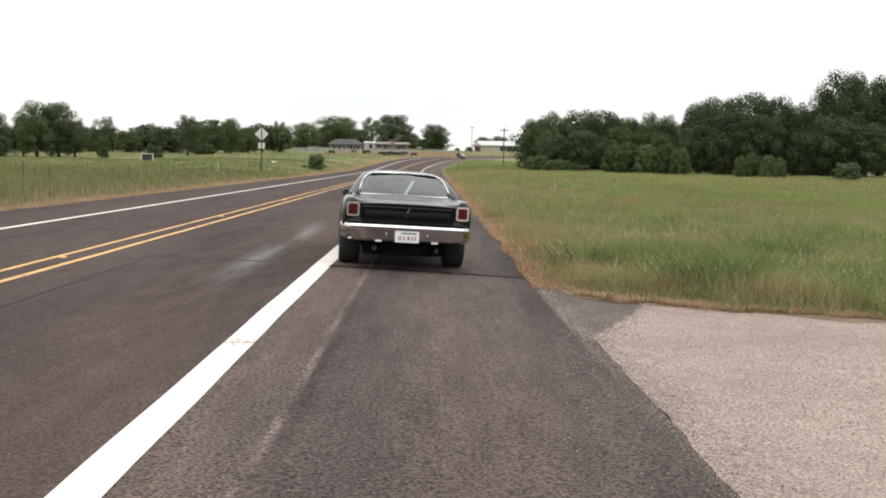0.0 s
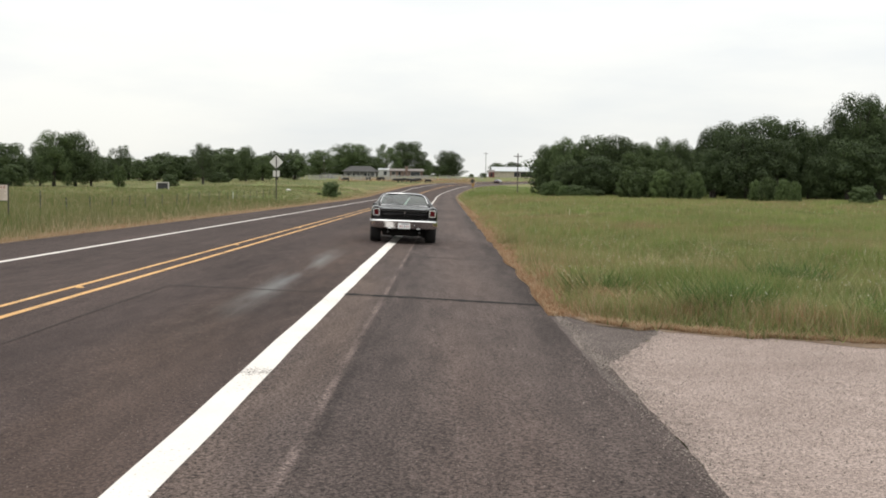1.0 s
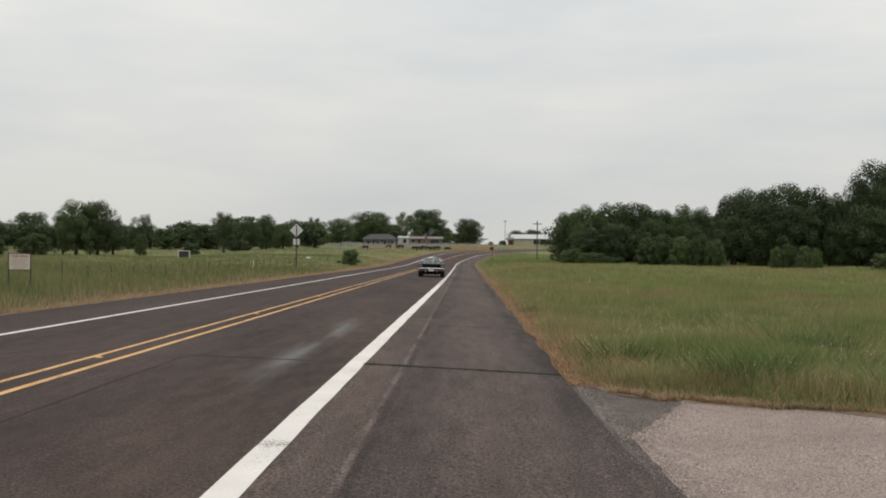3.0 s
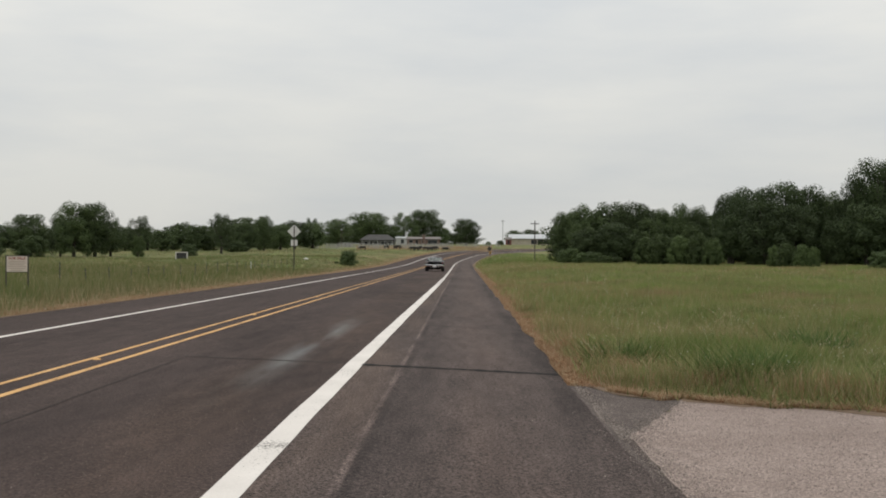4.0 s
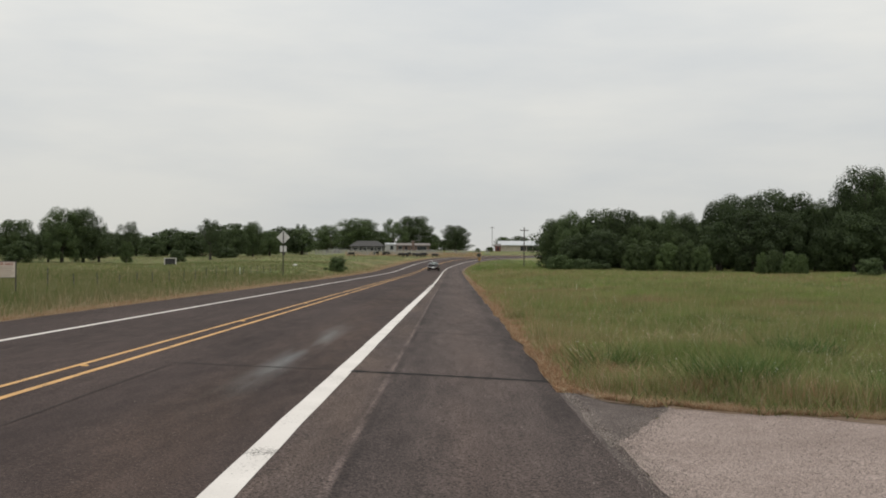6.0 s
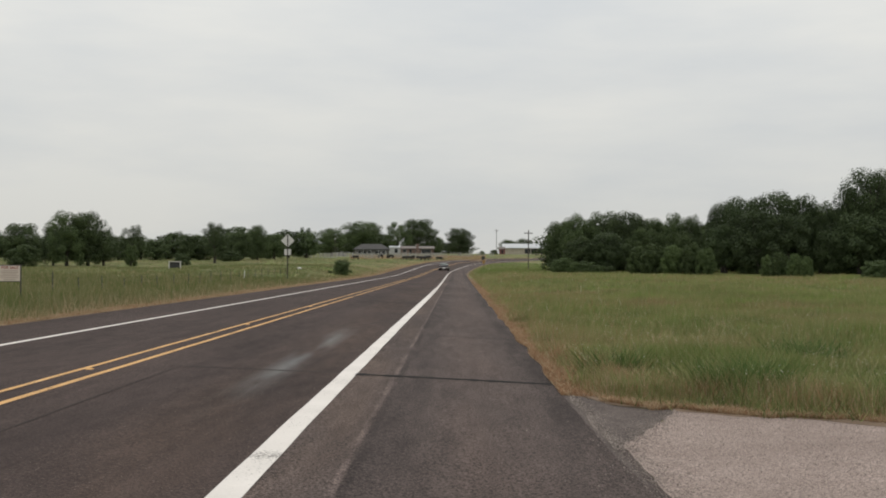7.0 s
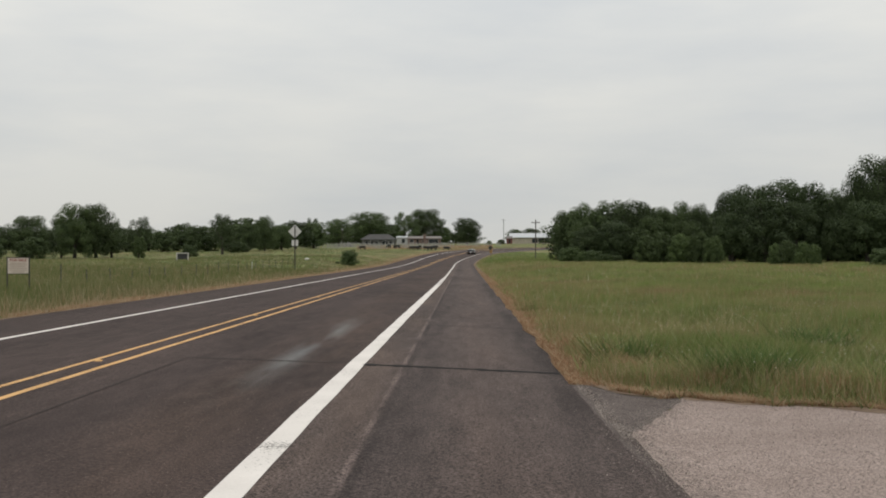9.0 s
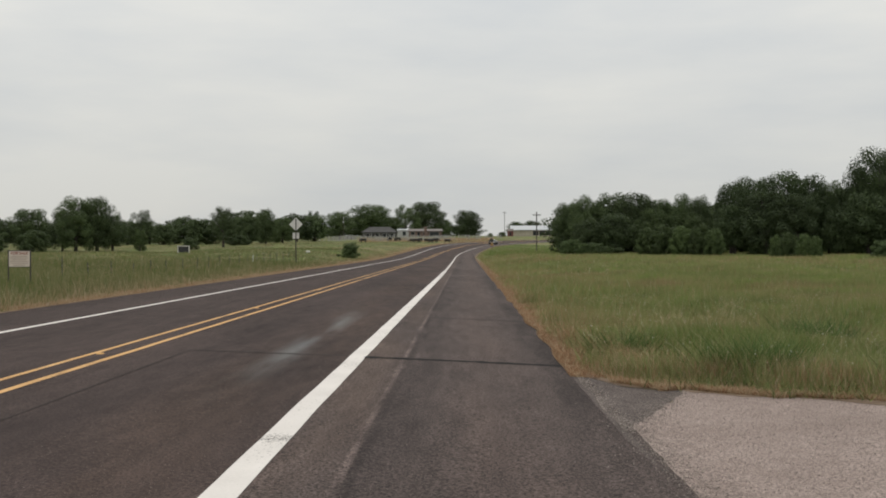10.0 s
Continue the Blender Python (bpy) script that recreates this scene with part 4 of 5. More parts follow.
def hull(name, points, mat, bevel=0.012):
    bm = bmesh.new()
    for p in points:
        bm.verts.new(p)
    bmesh.ops.convex_hull(bm, input=bm.verts[:])
    bmesh.ops.dissolve_limit(bm, angle_limit=radians(2), verts=bm.verts[:], edges=bm.edges[:])
    if bevel:
        bmesh.ops.bevel(bm, geom=bm.edges[:], offset=bevel, segments=2, affect="EDGES")
    return to_mesh(name, bm, mat, True)


def lathe(name, profile, mat, axis="x", sides=28):
    """Turns a profile of (along, radius) round an axis."""
    bm = bmesh.new()
    rings = []
    for a, r in profile:
        ring = []
        for k in range(sides):
            w = 2 * math.pi * k / sides
            c, s = r * math.cos(w), r * math.sin(w)
            ring.append(bm.verts.new({"x": (a, c, s), "y": (c, a, s), "z": (c, s, a)}[axis]))
        rings.append(ring)
    for q, w in zip(rings, rings[1:]):
        for k in range(sides):
            bm.faces.new((q[k], q[(k + 1) % sides], w[(k + 1) % sides], w[k]))
    bm.faces.new(rings[0])
    bm.faces.new(rings[-1])
    return to_mesh(name, bm, mat, True)


def rod(name, path, radius, mat, sides=8):
    """A round bar along a path of points."""
    bm = bmesh.new()
    rings = []
    path = [Vector(p) for p in path]
    for i, p in enumerate(path):
        d = (path[min(i + 1, len(path) - 1)] - path[max(i - 1, 0)]).normalized()
        a = d.orthogonal().normalized() if i == 0 else (rings_a - d * rings_a.dot(d)).normalized()
        rings_a = a
        b = d.cross(a)
        rings.append([bm.verts.new(p + radius * (math.cos(2 * math.pi * k / sides) * a + math.sin(2 * math.pi * k / sides) * b)) for k in range(sides)])
    for q, w in zip(rings, rings[1:]):
        for k in range(sides):
            bm.faces.new((q[k], q[(k + 1) % sides], w[(k + 1) % sides], w[k]))
    bm.faces.new(rings[0])
    bm.faces.new(rings[-1])
    return to_mesh(name, bm, mat, True)


def loft(name, stations, ring, mat):
    """Skins rings of points; ring(station) gives the right half from bottom to top, which is mirrored."""
    bm = bmesh.new()
    rows = []
    for s in stations:
        half = ring(s)
        full = half + [(-x, y, z) for x, y, z in half[::-1] if x > 1e-6]
        rows.append([bm.verts.new(p) for p in full])
    for a, b in zip(rows, rows[1:]):
        n = len(a)
        for k in range(n):
            bm.faces.new((a[k], a[(k + 1) % n], b[(k + 1) % n], b[k]))
    bm.faces.new(rows[0])
    bm.faces.new(rows[-1])
    return to_mesh(name, bm, mat, True)


def cut(me, cutters):
    """me with the cutters' volumes taken away."""
    ob = new("cut_work", me)
    tools = []
    for c in cutters:
        t = new("cut_tool", c)
        tools.append(t)
        md = ob.modifiers.new("cut", "BOOLEAN")
        md.object, md.operation, md.solver = t, "DIFFERENCE", "EXACT"
    made = bpy.data.meshes.new_from_object(ob.evaluated_get(bpy.context.evaluated_depsgraph_get()))
    for t in [ob] + tools:
        bpy.data.objects.remove(t)
    made.name = me.name
    return made


def surface(name, grid, mat, thick=0.0):
    """A smooth panel through a grid of points, with thickness."""
    bm = bmesh.new()
    rows = [[bm.verts.new(p) for p in r] for r in grid]
    for a, b in zip(rows, rows[1:]):
        for k in range(len(a) - 1):
            bm.faces.new((a[k], a[k + 1], b[k + 1], b[k]))
    if thick:
        bm.normal_update()
        bmesh.ops.solidify(bm, geom=bm.faces[:], thickness=thick)
    return to_mesh(name, bm, mat, True)


# ---- the black car ----
BLACK_PAINT = material("glossy_black_paint", (0.010, 0.010, 0.011), (0.016, 0.016, 0.017), 2, 0.22, fine=60, coat=0.2, sheen=0.35)
BLACK_TRIM = material("satin_black_trim", (0.005, 0.005, 0.005), (0.010, 0.010, 0.010), 3, 0.35, sheen=0.12)
CHROME = material("chrome", (0.62, 0.62, 0.63), (0.72, 0.72, 0.73), 3, 0.12, 1.0)
RUBBER = material("tyre_rubber", (0.010, 0.010, 0.010), (0.024, 0.023, 0.022), 8, 0.85, fine=60, bump=0.3)
RED_LENS = material("red_lamp_lens", (0.055, 0.003, 0.005), (0.10, 0.006, 0.008), 6, 0.4, sheen=0.15)
UNDER = material("dark_underbody", (0.004, 0.004, 0.004), (0.014, 0.013, 0.012), 5, 0.9, sheen=0.05)
VINYL = material("dark_vinyl_seat", (0.012, 0.012, 0.012), (0.03, 0.03, 0.03), 4, 0.5)
PLATE_WHITE = material("number_plate_white", (0.66, 0.66, 0.66), (0.78, 0.78, 0.78), 4, 0.4)
PLATE_RED = material("plate_red_print", (0.40, 0.26, 0.25), (0.48, 0.32, 0.30), 4, 0.5)
PLATE_BLUE = material("plate_dark_print", (0.10, 0.10, 0.13), (0.16, 0.16, 0.2), 4, 0.5)
DARK_STEEL = material("sooty_steel", (0.02, 0.019, 0.018), (0.045, 0.043, 0.04), 5, 0.6, 0.2)
STEEL = material("dull_steel", (0.22, 0.22, 0.22), (0.36, 0.36, 0.35), 5, 0.4, 0.9)
CAR_GLASS = glass("tinted_car_glass", (0.60, 0.76, 0.68), 0.02, 0.05)

car = tagged(new("car"), "glossy black two-door muscle car with chrome bumper", "car")
REAR_AXLE, FRONT_AXLE, TYRE_R = 1.20, 4.15, 0.36
# y, half width, underside, top
STATIONS = [(0.0, 0.915, 0.52, 1.05), (0.03, 0.935, 0.48, 1.08), (0.12, 0.955, 0.46, 1.09), (0.5, 0.968, 0.42, 1.095), (0.9, 0.97, 0.38, 1.095), (1.4, 0.97, 0.34, 1.08), (2.0, 0.96, 0.30, 1.05), (2.8, 0.955, 0.29, 1.02), (3.6, 0.955, 0.29, 1.005), (4.3, 0.95, 0.30, 0.985), (4.85, 0.93, 0.34, 0.95), (5.08, 0.90, 0.42, 0.90), (5.15, 0.86, 0.48, 0.85)]


def body_ring(s):
    """Half a cross-section; near the tail it leans forward towards the ground."""
    y0, w, b, t = s
    lean = 0.22 * max(0.0, 1 - y0 / 0.4)
    half = body_half(y0, w, b, t)
    return [(x, y + lean * (t - z), z) for x, y, z in half]


def body_half(y, w, b, t):
    dip = 0.085 * max(0.0, 1 - y / 0.85)  # the deck falls away to the tail between the wings
    return [(0, y, b), (w * 0.80, y, b), (w * 0.955, y, b + 0.06), (w * 0.99, y, b + 0.18), (w, y, (b + t) / 2), (w * 0.99, y, t - 0.14), (w * 0.965, y, t - 0.05), (w * 0.92, y, t - 0.012), (w * 0.84, y, t), (w * 0.76, y, t - 0.6 * dip), (w * 0.5, y, t + 0.012 - dip), (0, y, t + 0.016 - dip)]


shell = loft("body", STATIONS, body_ring, BLACK_PAINT)
arch = []
for sx in (-1, 1):
    for ax in (REAR_AXLE, FRONT_AXLE):
        me = lathe("well", [(sx * 0.60, 0.43), (sx * 1.2, 0.43)], UNDER, "x", 24)
        me.transform(Matrix.Translation((0, ax, TYRE_R)))
        arch.append(me)
body = part("body", cut(shell, arch), car, "glossy black painted body")
part("trunk_lid", surface("trunk_lid", [[(x, y, z + 0.012 * (1 - (x / 0.69) ** 2)) for x in np.linspace(-0.69, 0.69, 9)] for y, z in ((-0.012, 0.985), (-0.012, 1.004), (0.02, 1.012), (0.15, 1.028), (0.45, 1.066), (0.80, 1.108))], BLACK_PAINT, 0.012), car, "sloping black trunk lid with a rear lip")
# tail panel with two long ribs between the lamps
def leaning(z, out):
    """y on the leaning tail, that far out of it."""
    return 0.22 * (1.05 - z) - out


panel = part("tail_panel", hull("tail_panel", [(x, leaning(z, o), z) for x in (-0.68, 0.68) for z in (0.735, 0.965) for o in (-0.02, 0.012)], BLACK_TRIM, 0.006), car, "recessed satin black tail panel")
for zc, half, out in ((0.862, 0.045, 0.062), (0.775, 0.016, 0.022)):
    part("rib", hull("rib", [(x, leaning(z, o), z) for x in (-0.63, 0.63) for z, o in ((zc + half, 0.012), (zc + half * 0.3, out), (zc - half * 0.5, out), (zc - half, 0.012))], BLACK_PAINT if half > 0.02 else BLACK_TRIM, 0.004), panel, "long moulded rib")
part("upper_edge", hull("upper_edge", [(x, leaning(z, o), z) for x in (-0.66, 0.66) for z in (0.955, 0.962) for o in (0.012, 0.020)], STEEL, 0), panel, "thin bright moulding")
part("emblem", hull("emblem", [(0.012, leaning(0.95, 0.05), 0.955), (0.035, leaning(0.95, 0.05), 0.95), (-0.02, leaning(0.88, 0.05), 0.885), (0.0, leaning(0.87, 0.05), 0.875), (-0.006, leaning(0.91, 0.036), 0.91), (0.014, leaning(0.91, 0.036), 0.91)], CHROME, 0.002), panel, "small chrome emblem")
part("lock", lathe("lock", [(leaning(0.83, 0.045), 0.011), (leaning(0.83, 0.0), 0.013)], CHROME, "y", 12), panel, "chrome trunk lock").location = (0.005, 0, 0.835)
for sx in (-1, 1):
    lamp = part("tail_light", box("tail_light", sx * 0.80 - 0.094, sx * 0.80 + 0.094, -0.05, 0.06, 0.805, 1.015, CHROME, 0.014), car, "square tail light in a chrome bezel")
    part("lens", box("lens", sx * 0.80 - 0.066, sx * 0.80 + 0.066, -0.060, -0.046, 0.835, 0.985, RED_LENS, 0.008), lamp, "dark red ribbed lens")
    for zz in (0.872, 0.91, 0.948):
        part("lens_rib", box("lens_rib", sx * 0.80 - 0.066, sx * 0.80 + 0.066, -0.064, -0.058, zz - 0.003, zz + 0.003, RED_LENS, 0.0), lamp)


# bumpers: a bar with a sloped upper face and wrapped ends
def bumper_mesh(name, y_end, wrap, z0, z1, sign):
    grid = []
    for x in np.linspace(-1, 1, 25):
        a = abs(x)
        back = 0.0 if a < 0.84 else ((a - 0.84) / 0.16) ** 1.6 * wrap
        xx = 0.985 * x if a < 0.84 else math.copysign(0.985 * 0.84 + (a - 0.84) * 0.90, x)
        cut_z = 0.03 * max(0, (a - 0.7) / 0.3)
        prof = ((0.04, z1 + 0.004), (-0.055, z1), (-0.085, z1 - 0.03), (-0.085, z1 - 0.055), (-0.06, z1 - 0.12), (-0.04, z0 + 0.03 + cut_z), (0.0, z0 + cut_z))
        grid.append([(xx, y_end + sign * (py + back), pz) for py, pz in prof])
    return surface(name, grid, CHROME, 0.01)


rear_bumper = part("rear_bumper", bumper_mesh("rear_bumper", 0.0, 0.34, 0.455, 0.70, 1), car, "polished chrome rear bumper")
for sx in (-1, 1):
    part("overrider_bolt", lathe("overrider_bolt", [(-0.075, 0.016), (-0.05, 0.018)], CHROME, "y", 12), rear_bumper).location = (sx * 0.30, 0, 0.56)
    part("reverse_lamp", box("reverse_lamp", sx * 0.41 - 0.05, sx * 0.41 + 0.05, -0.06, -0.03, 0.45, 0.475, PLATE_WHITE, 0.004), rear_bumper, "white reversing lamp")
part("front_bumper", bumper_mesh("front_bumper", 5.14, 0.34, 0.46, 0.66, -1), car, "polished chrome front bumper").scale = (0.9, 1, 1)
plate_frame = part("number_plate", box("number_plate", -0.175, 0.175, -0.105, -0.088, 0.455, 0.615, PLATE_WHITE, 0.006), car, "white number plate with plain dark bars")
for k, (x, w, mt) in enumerate(((-0.105, 0.05, PLATE_RED), (-0.045, 0.03, PLATE_RED), (0.02, 0.03, PLATE_BLUE), (0.075, 0.03, PLATE_RED), (0.12, 0.03, PLATE_RED))):
    part("bar", box("bar", x - w / 2, x + w / 2, -0.109, -0.104, 0.495, 0.55, mt, 0), plate_frame)
part("bar", box("bar", -0.09, 0.14, -0.109, -0.104, 0.583, 0.603, PLATE_BLUE, 0), plate_frame)

# roof, pillars and glass
def arc_x(w, n=9):
    return np.linspace(-w, w, n)


def rear_glass_point(a, b):
    """a across, -1 to 1; b up, 0 to 1."""
    w = 0.715 - 0.11 * b - 0.09 * b ** 5
    return (a * w, 0.90 + 0.72 * b + 0.10 * a * a * (1 - 0.5 * b), 1.100 + 0.338 * b - 0.02 * a * a * b + 0.022 * math.sin(math.pi * b))


def pillar_point(sx, a, b):
    """The rear pillar's skin: a from the rear window out to the side, b from the deck up to the roof."""
    x0, y0, z0 = rear_glass_point(1, b)
    x1, y1, z1 = 0.885 - 0.245 * b + 0.03 * b * b, 0.80 + 1.15 * b, 1.072 + 0.275 * b
    swell = math.sin(math.pi * a)
    return (sx * (x0 + (x1 - x0) * a + 0.034 * swell), y0 + (y1 - y0) * a - 0.02 * swell, z0 + (z1 - z0) * a + 0.032 * swell - 0.004)


part("roof", surface("roof", [[(x, y, z - 0.03 * (x / w) ** 2 - 0.085 * (max(0, abs(x / w) - 0.68) / 0.32) ** 2) for x in arc_x(w, 17)] for y, z, w in ((1.60, 1.447, 0.65), (1.72, 1.464, 0.66), (2.0, 1.475, 0.665), (2.4, 1.48, 0.665), (2.75, 1.465, 0.66), (2.92, 1.435, 0.645))], BLACK_PAINT, 0.035), car, "glossy black roof panel")
for sx in (-1, 1):
    pillar = part("rear_pillar", hull("rear_pillar", [(sx * 0.78, 0.52, 1.06), (sx * 0.745, 0.62, 1.06), (sx * 0.84, 1.55, 1.03), (sx * 0.77, 1.55, 1.03), (sx * 0.61, 1.66, 1.295), (sx * 0.59, 1.67, 1.315), (sx * 0.64, 2.02, 1.32), (sx * 0.59, 2.02, 1.36)], BLACK_PAINT, 0.012), car, "broad sloping rear roof pillar")
    part("pillar_skin", surface("pillar_skin", [[pillar_point(sx, a, b) for a in np.linspace(0, 1, 9)] for b in np.linspace(0, 1, 11)], BLACK_PAINT, 0.01), pillar, "rounded glossy black pillar panel")
    part("windscreen_pillar", hull("windscreen_pillar", [(sx * (0.63 + d), 2.90 + e, 1.345) for d in (-0.025, 0.02) for e in (0, 0.05)] + [(sx * (0.78 + d), 3.50 + e, 1.01) for d in (-0.025, 0.02) for e in (0, 0.06)], BLACK_PAINT, 0.008), car)
    part("side_window", hull("side_window", [(sx * 0.84, 1.66, 1.04), (sx * 0.83, 3.40, 1.0), (sx * 0.65, 2.88, 1.345), (sx * 0.655, 2.04, 1.355), (sx * 0.83, 1.66, 1.04), (sx * 0.82, 3.40, 1.0), (sx * 0.64, 2.88, 1.345), (sx * 0.645, 2.04, 1.355)], CAR_GLASS, 0), car, "closed side window glass")
    part("window_moulding", rod("window_moulding", [(sx * 0.855, 1.60, 1.045), (sx * 0.845, 3.42, 1.012)], 0.009, CHROME), car, "thin chrome belt moulding")
    part("gutter_moulding", rod("gutter_moulding", [(sx * 0.660, 1.80, 1.345), (sx * 0.670, 2.2, 1.36), (sx * 0.655, 2.9, 1.335), (sx * 0.80, 3.5, 1.02)], 0.009, CHROME), car, "chrome roof gutter moulding")


part("rear_window", surface("rear_window", [[rear_glass_point(a, b) for a in np.linspace(-1, 1, 13)] for b in np.linspace(0, 1, 11)], CAR_GLASS), car, "sloping tinted rear window")
edge = [rear_glass_point(a, 0) for a in np.linspace(-1, 1, 13)] + [rear_glass_point(1, b) for b in np.linspace(0.1, 0.9, 7)] + [rear_glass_point(a, 1) for a in np.linspace(1, -1, 13)] + [rear_glass_point(-1, b) for b in np.linspace(0.9, 0.0, 8)]
part("rear_window_moulding", rod("rear_window_moulding", [(x, y - 0.004, z + 0.008) for x, y, z in edge], 0.011, CHROME), car, "chrome moulding round the rear window")
part("windscreen", surface("windscreen", [[(a * (0.64 + 0.13 * b), 2.93 + 0.60 * b - 0.06 * a * a, 1.41 - 0.395 * b - 0.06 * a ** 4 * (1 - b)) for a in np.linspace(-1, 1, 9)] for b in np.linspace(0, 1, 5)], CAR_GLASS), car, "clear windscreen glass")
# inside
part("parcel_shelf", box("parcel_shelf", -0.72, 0.72, 0.9, 1.5, 1.06, 1.105, VINYL, 0.01), car)
for x in (-0.36, 0.36):
    seat_back = part("seat_back", box("seat_back", x - 0.27, x + 0.27, 2.28, 2.42, 0.9, 1.15, VINYL, 0.04), car, "dark vinyl front seat back")
    if x < 0:
        part("headrest", box("headrest", x - 0.17, x + 0.09, 2.26, 2.38, 1.165, 1.345, VINYL, 0.05), seat_back)
# white strip added in place of the bright reflection across the rear glass
part("strap", hull("strap", [(x + d, y, z + e) for x, y, z in ((0.16, 1.50, 1.335), (0.01, 1.02, 1.12)) for d in (-0.023, 0.023) for e in (0, 0.006)], PLATE_WHITE, 0), car, "pale strip standing in for a bright streak reflected in the rear window")
part("mirror_inside", box("mirror_inside", -0.11, 0.11, 2.90, 2.92, 1.305, 1.355, BLACK_TRIM, 0.008), car, "small inside mirror")
part("steering_wheel", rod("steering_wheel", [(-0.36 + 0.19 * math.cos(a), 3.02, 1.06 + 0.17 * math.sin(a)) for a in np.linspace(0, 6.28, 21)], 0.014, BLACK_TRIM, 6), car)
mirror = part("door_mirror", lathe("door_mirror", [(0, 0.062), (0.02, 0.066), (0.09, 0.04), (0.11, 0.01)], BLACK_PAINT, "y", 16), car, "round black and chrome door mirror")
mirror.location = (-0.885, 2.9, 1.055)
part("mirror_stem", rod("mirror_stem", [(0.11, 0.05, -0.11), (0.0, 0.04, -0.03)], 0.014, CHROME), mirror)
# below
part("floor_pan", box("floor_pan", -0.62, 0.62, 0.3, 4.9, 0.24, 0.5, UNDER, 0.02), car, "dark underbody")
part("fuel_tank", box("fuel_tank", -0.42, 0.42, 0.22, 0.85, 0.235, 0.5, UNDER, 0.05), car, "dark fuel tank")
part("rear_axle", lathe("rear_axle", [(-0.7, 0.045), (-0.16, 0.045), (-0.10, 0.12), (0.10, 0.12), (0.16, 0.045), (0.7, 0.045)], UNDER, "x", 16), car, "dark rear axle").location = (0, REAR_AXLE, TYRE_R)
for sx in (-1, 1):
    part("exhaust_pipe", rod("exhaust_pipe", [(sx * 0.36, 3.2, 0.24), (sx * 0.40, 1.6, 0.28), (sx * 0.44, 0.9, 0.36), (sx * 0.46, 0.10, 0.34)], 0.034, DARK_STEEL), car, "dark steel exhaust pipe")
    part("muffler", lathe("muffler", [(0.95, 0.04), (0.97, 0.085), (1.75, 0.085), (1.77, 0.04)], UNDER, "y", 14), car, "dark muffler").location = (sx * 0.30, 0.6, 0.245)
    part("leaf_spring", hull("leaf_spring", [(sx * 0.52 + d, y, z) for d in (-0.03, 0.03) for y, z in ((0.35, 0.36), (0.35, 0.40), (1.2, 0.22), (1.2, 0.27))], UNDER, 0.0), car)
    part("shock_absorber", rod("shock_absorber", [(sx * 0.50, 1.05, 0.26), (sx * 0.36, 1.0, 0.55)], 0.028, STEEL), car)
TYRE = [(-0.158, 0.20), (-0.16, 0.31), (-0.145, 0.345), (-0.11, TYRE_R), (0.11, TYRE_R), (0.145, 0.345), (0.16, 0.31), (0.158, 0.20)]
RIM = [(-0.11, 0.02), (-0.10, 0.12), (-0.13, 0.185), (-0.13, 0.205), (0.13, 0.205), (0.13, 0.185), (0.06, 0.16), (0.07, 0.05), (0.10, 0.045), (0.105, 0.01)]
tyre_me, rim_me = lathe("tyre", TYRE, RUBBER), lathe("rim", RIM, STEEL)
spoke_me = box("spoke", 0.07, 0.095, -0.025, 0.025, 0.05, 0.18, STEEL, 0.006)
car_wheels = []
for ax in (REAR_AXLE, FRONT_AXLE):
    for sx in (-1, 1):
        wheel = new("wheel")
        wheel.parent = car
        wheel.location = (sx * 0.812, ax, TYRE_R)
        car_wheels.append((wheel, (sx * 0.812, ax, TYRE_R), 0 if sx > 0 else 180))
        part("tyre", tyre_me, wheel, "wide black tyre")
        part("rim", rim_me, wheel, "dull steel rim")
        for k in range(5):
            part("spoke", spoke_me, wheel).rotation_euler = (k * 2 * math.pi / 5, 0, 0)

for piece in car.children:  # the body sits low on its wheels
    if not piece.name.startswith("wheel"):
        piece.location.z -= 0.02

CAR_Y = ((0, 15.98), (0.5, 22.9), (1.0, 31.2), (1.5, 41), (2.0, 52.5), (2.5, 65.6), (3.0, 80), (3.8, 104), (4.5, 127), (5.2, 150), (5.7, 167), (6.8, 203), (7.5, 224), (8.0, 240.5), (8.5, 260), (9.0, 281.5), (9.5, 301), (10.0, 322))
CAR_U = ((0, -0.37), (0.5, -0.73), (1.0, -1.21), (1.5, -1.70), (2.5, -2.31), (4.5, -3.1), (8.0, -3.3), (9.0, -3.1), (10, -2.6))


def on_road(y, u, u_rate):
    """The pose of a car with its tail at y and u, that goes along the road."""
    x = float(bend(y)) + u
    y2 = y + 4.0
    x2 = float(bend(y2)) + u + u_rate * 4.0
    pitch = math.degrees(math.atan((float(rise(y2)) - float(rise(y))) / 4))
    cant = math.degrees(math.atan((float(road_z(y, u + 0.7)) - float(road_z(y, u - 0.7))) / 1.4))
    z = float(road_z(y + 1.5, u)) - 1.5 * math.tan(radians(pitch))
    return pose(x, y, z, pitch, -cant, -math.degrees(math.atan2(x2 - x, 4)))


def smooth_at(t, rows):
    """A smooth curve through rows of (t, value)."""
    ts, vs = [r[0] for r in rows], [r[1] for r in rows]
    return sum(w * float(np.interp(t + d, ts, vs)) for d, w in ((-0.2, 0.2), (0, 0.6), (0.2, 0.2))) if 0.2 < t < 9.8 else float(np.interp(t, ts, vs))


def car_pose(t):
    y, u = smooth_at(t, CAR_Y), smooth_at(t, CAR_U)
    du = (smooth_at(min(t + 0.4, 10), CAR_U) - u) / max(smooth_at(min(t + 0.4, 10), CAR_Y) - y, 1)
    return on_road(y, u, du - 0.006 - 0.028 * max(0.0, 1 - t / 0.9) if t < 1.5 else du)


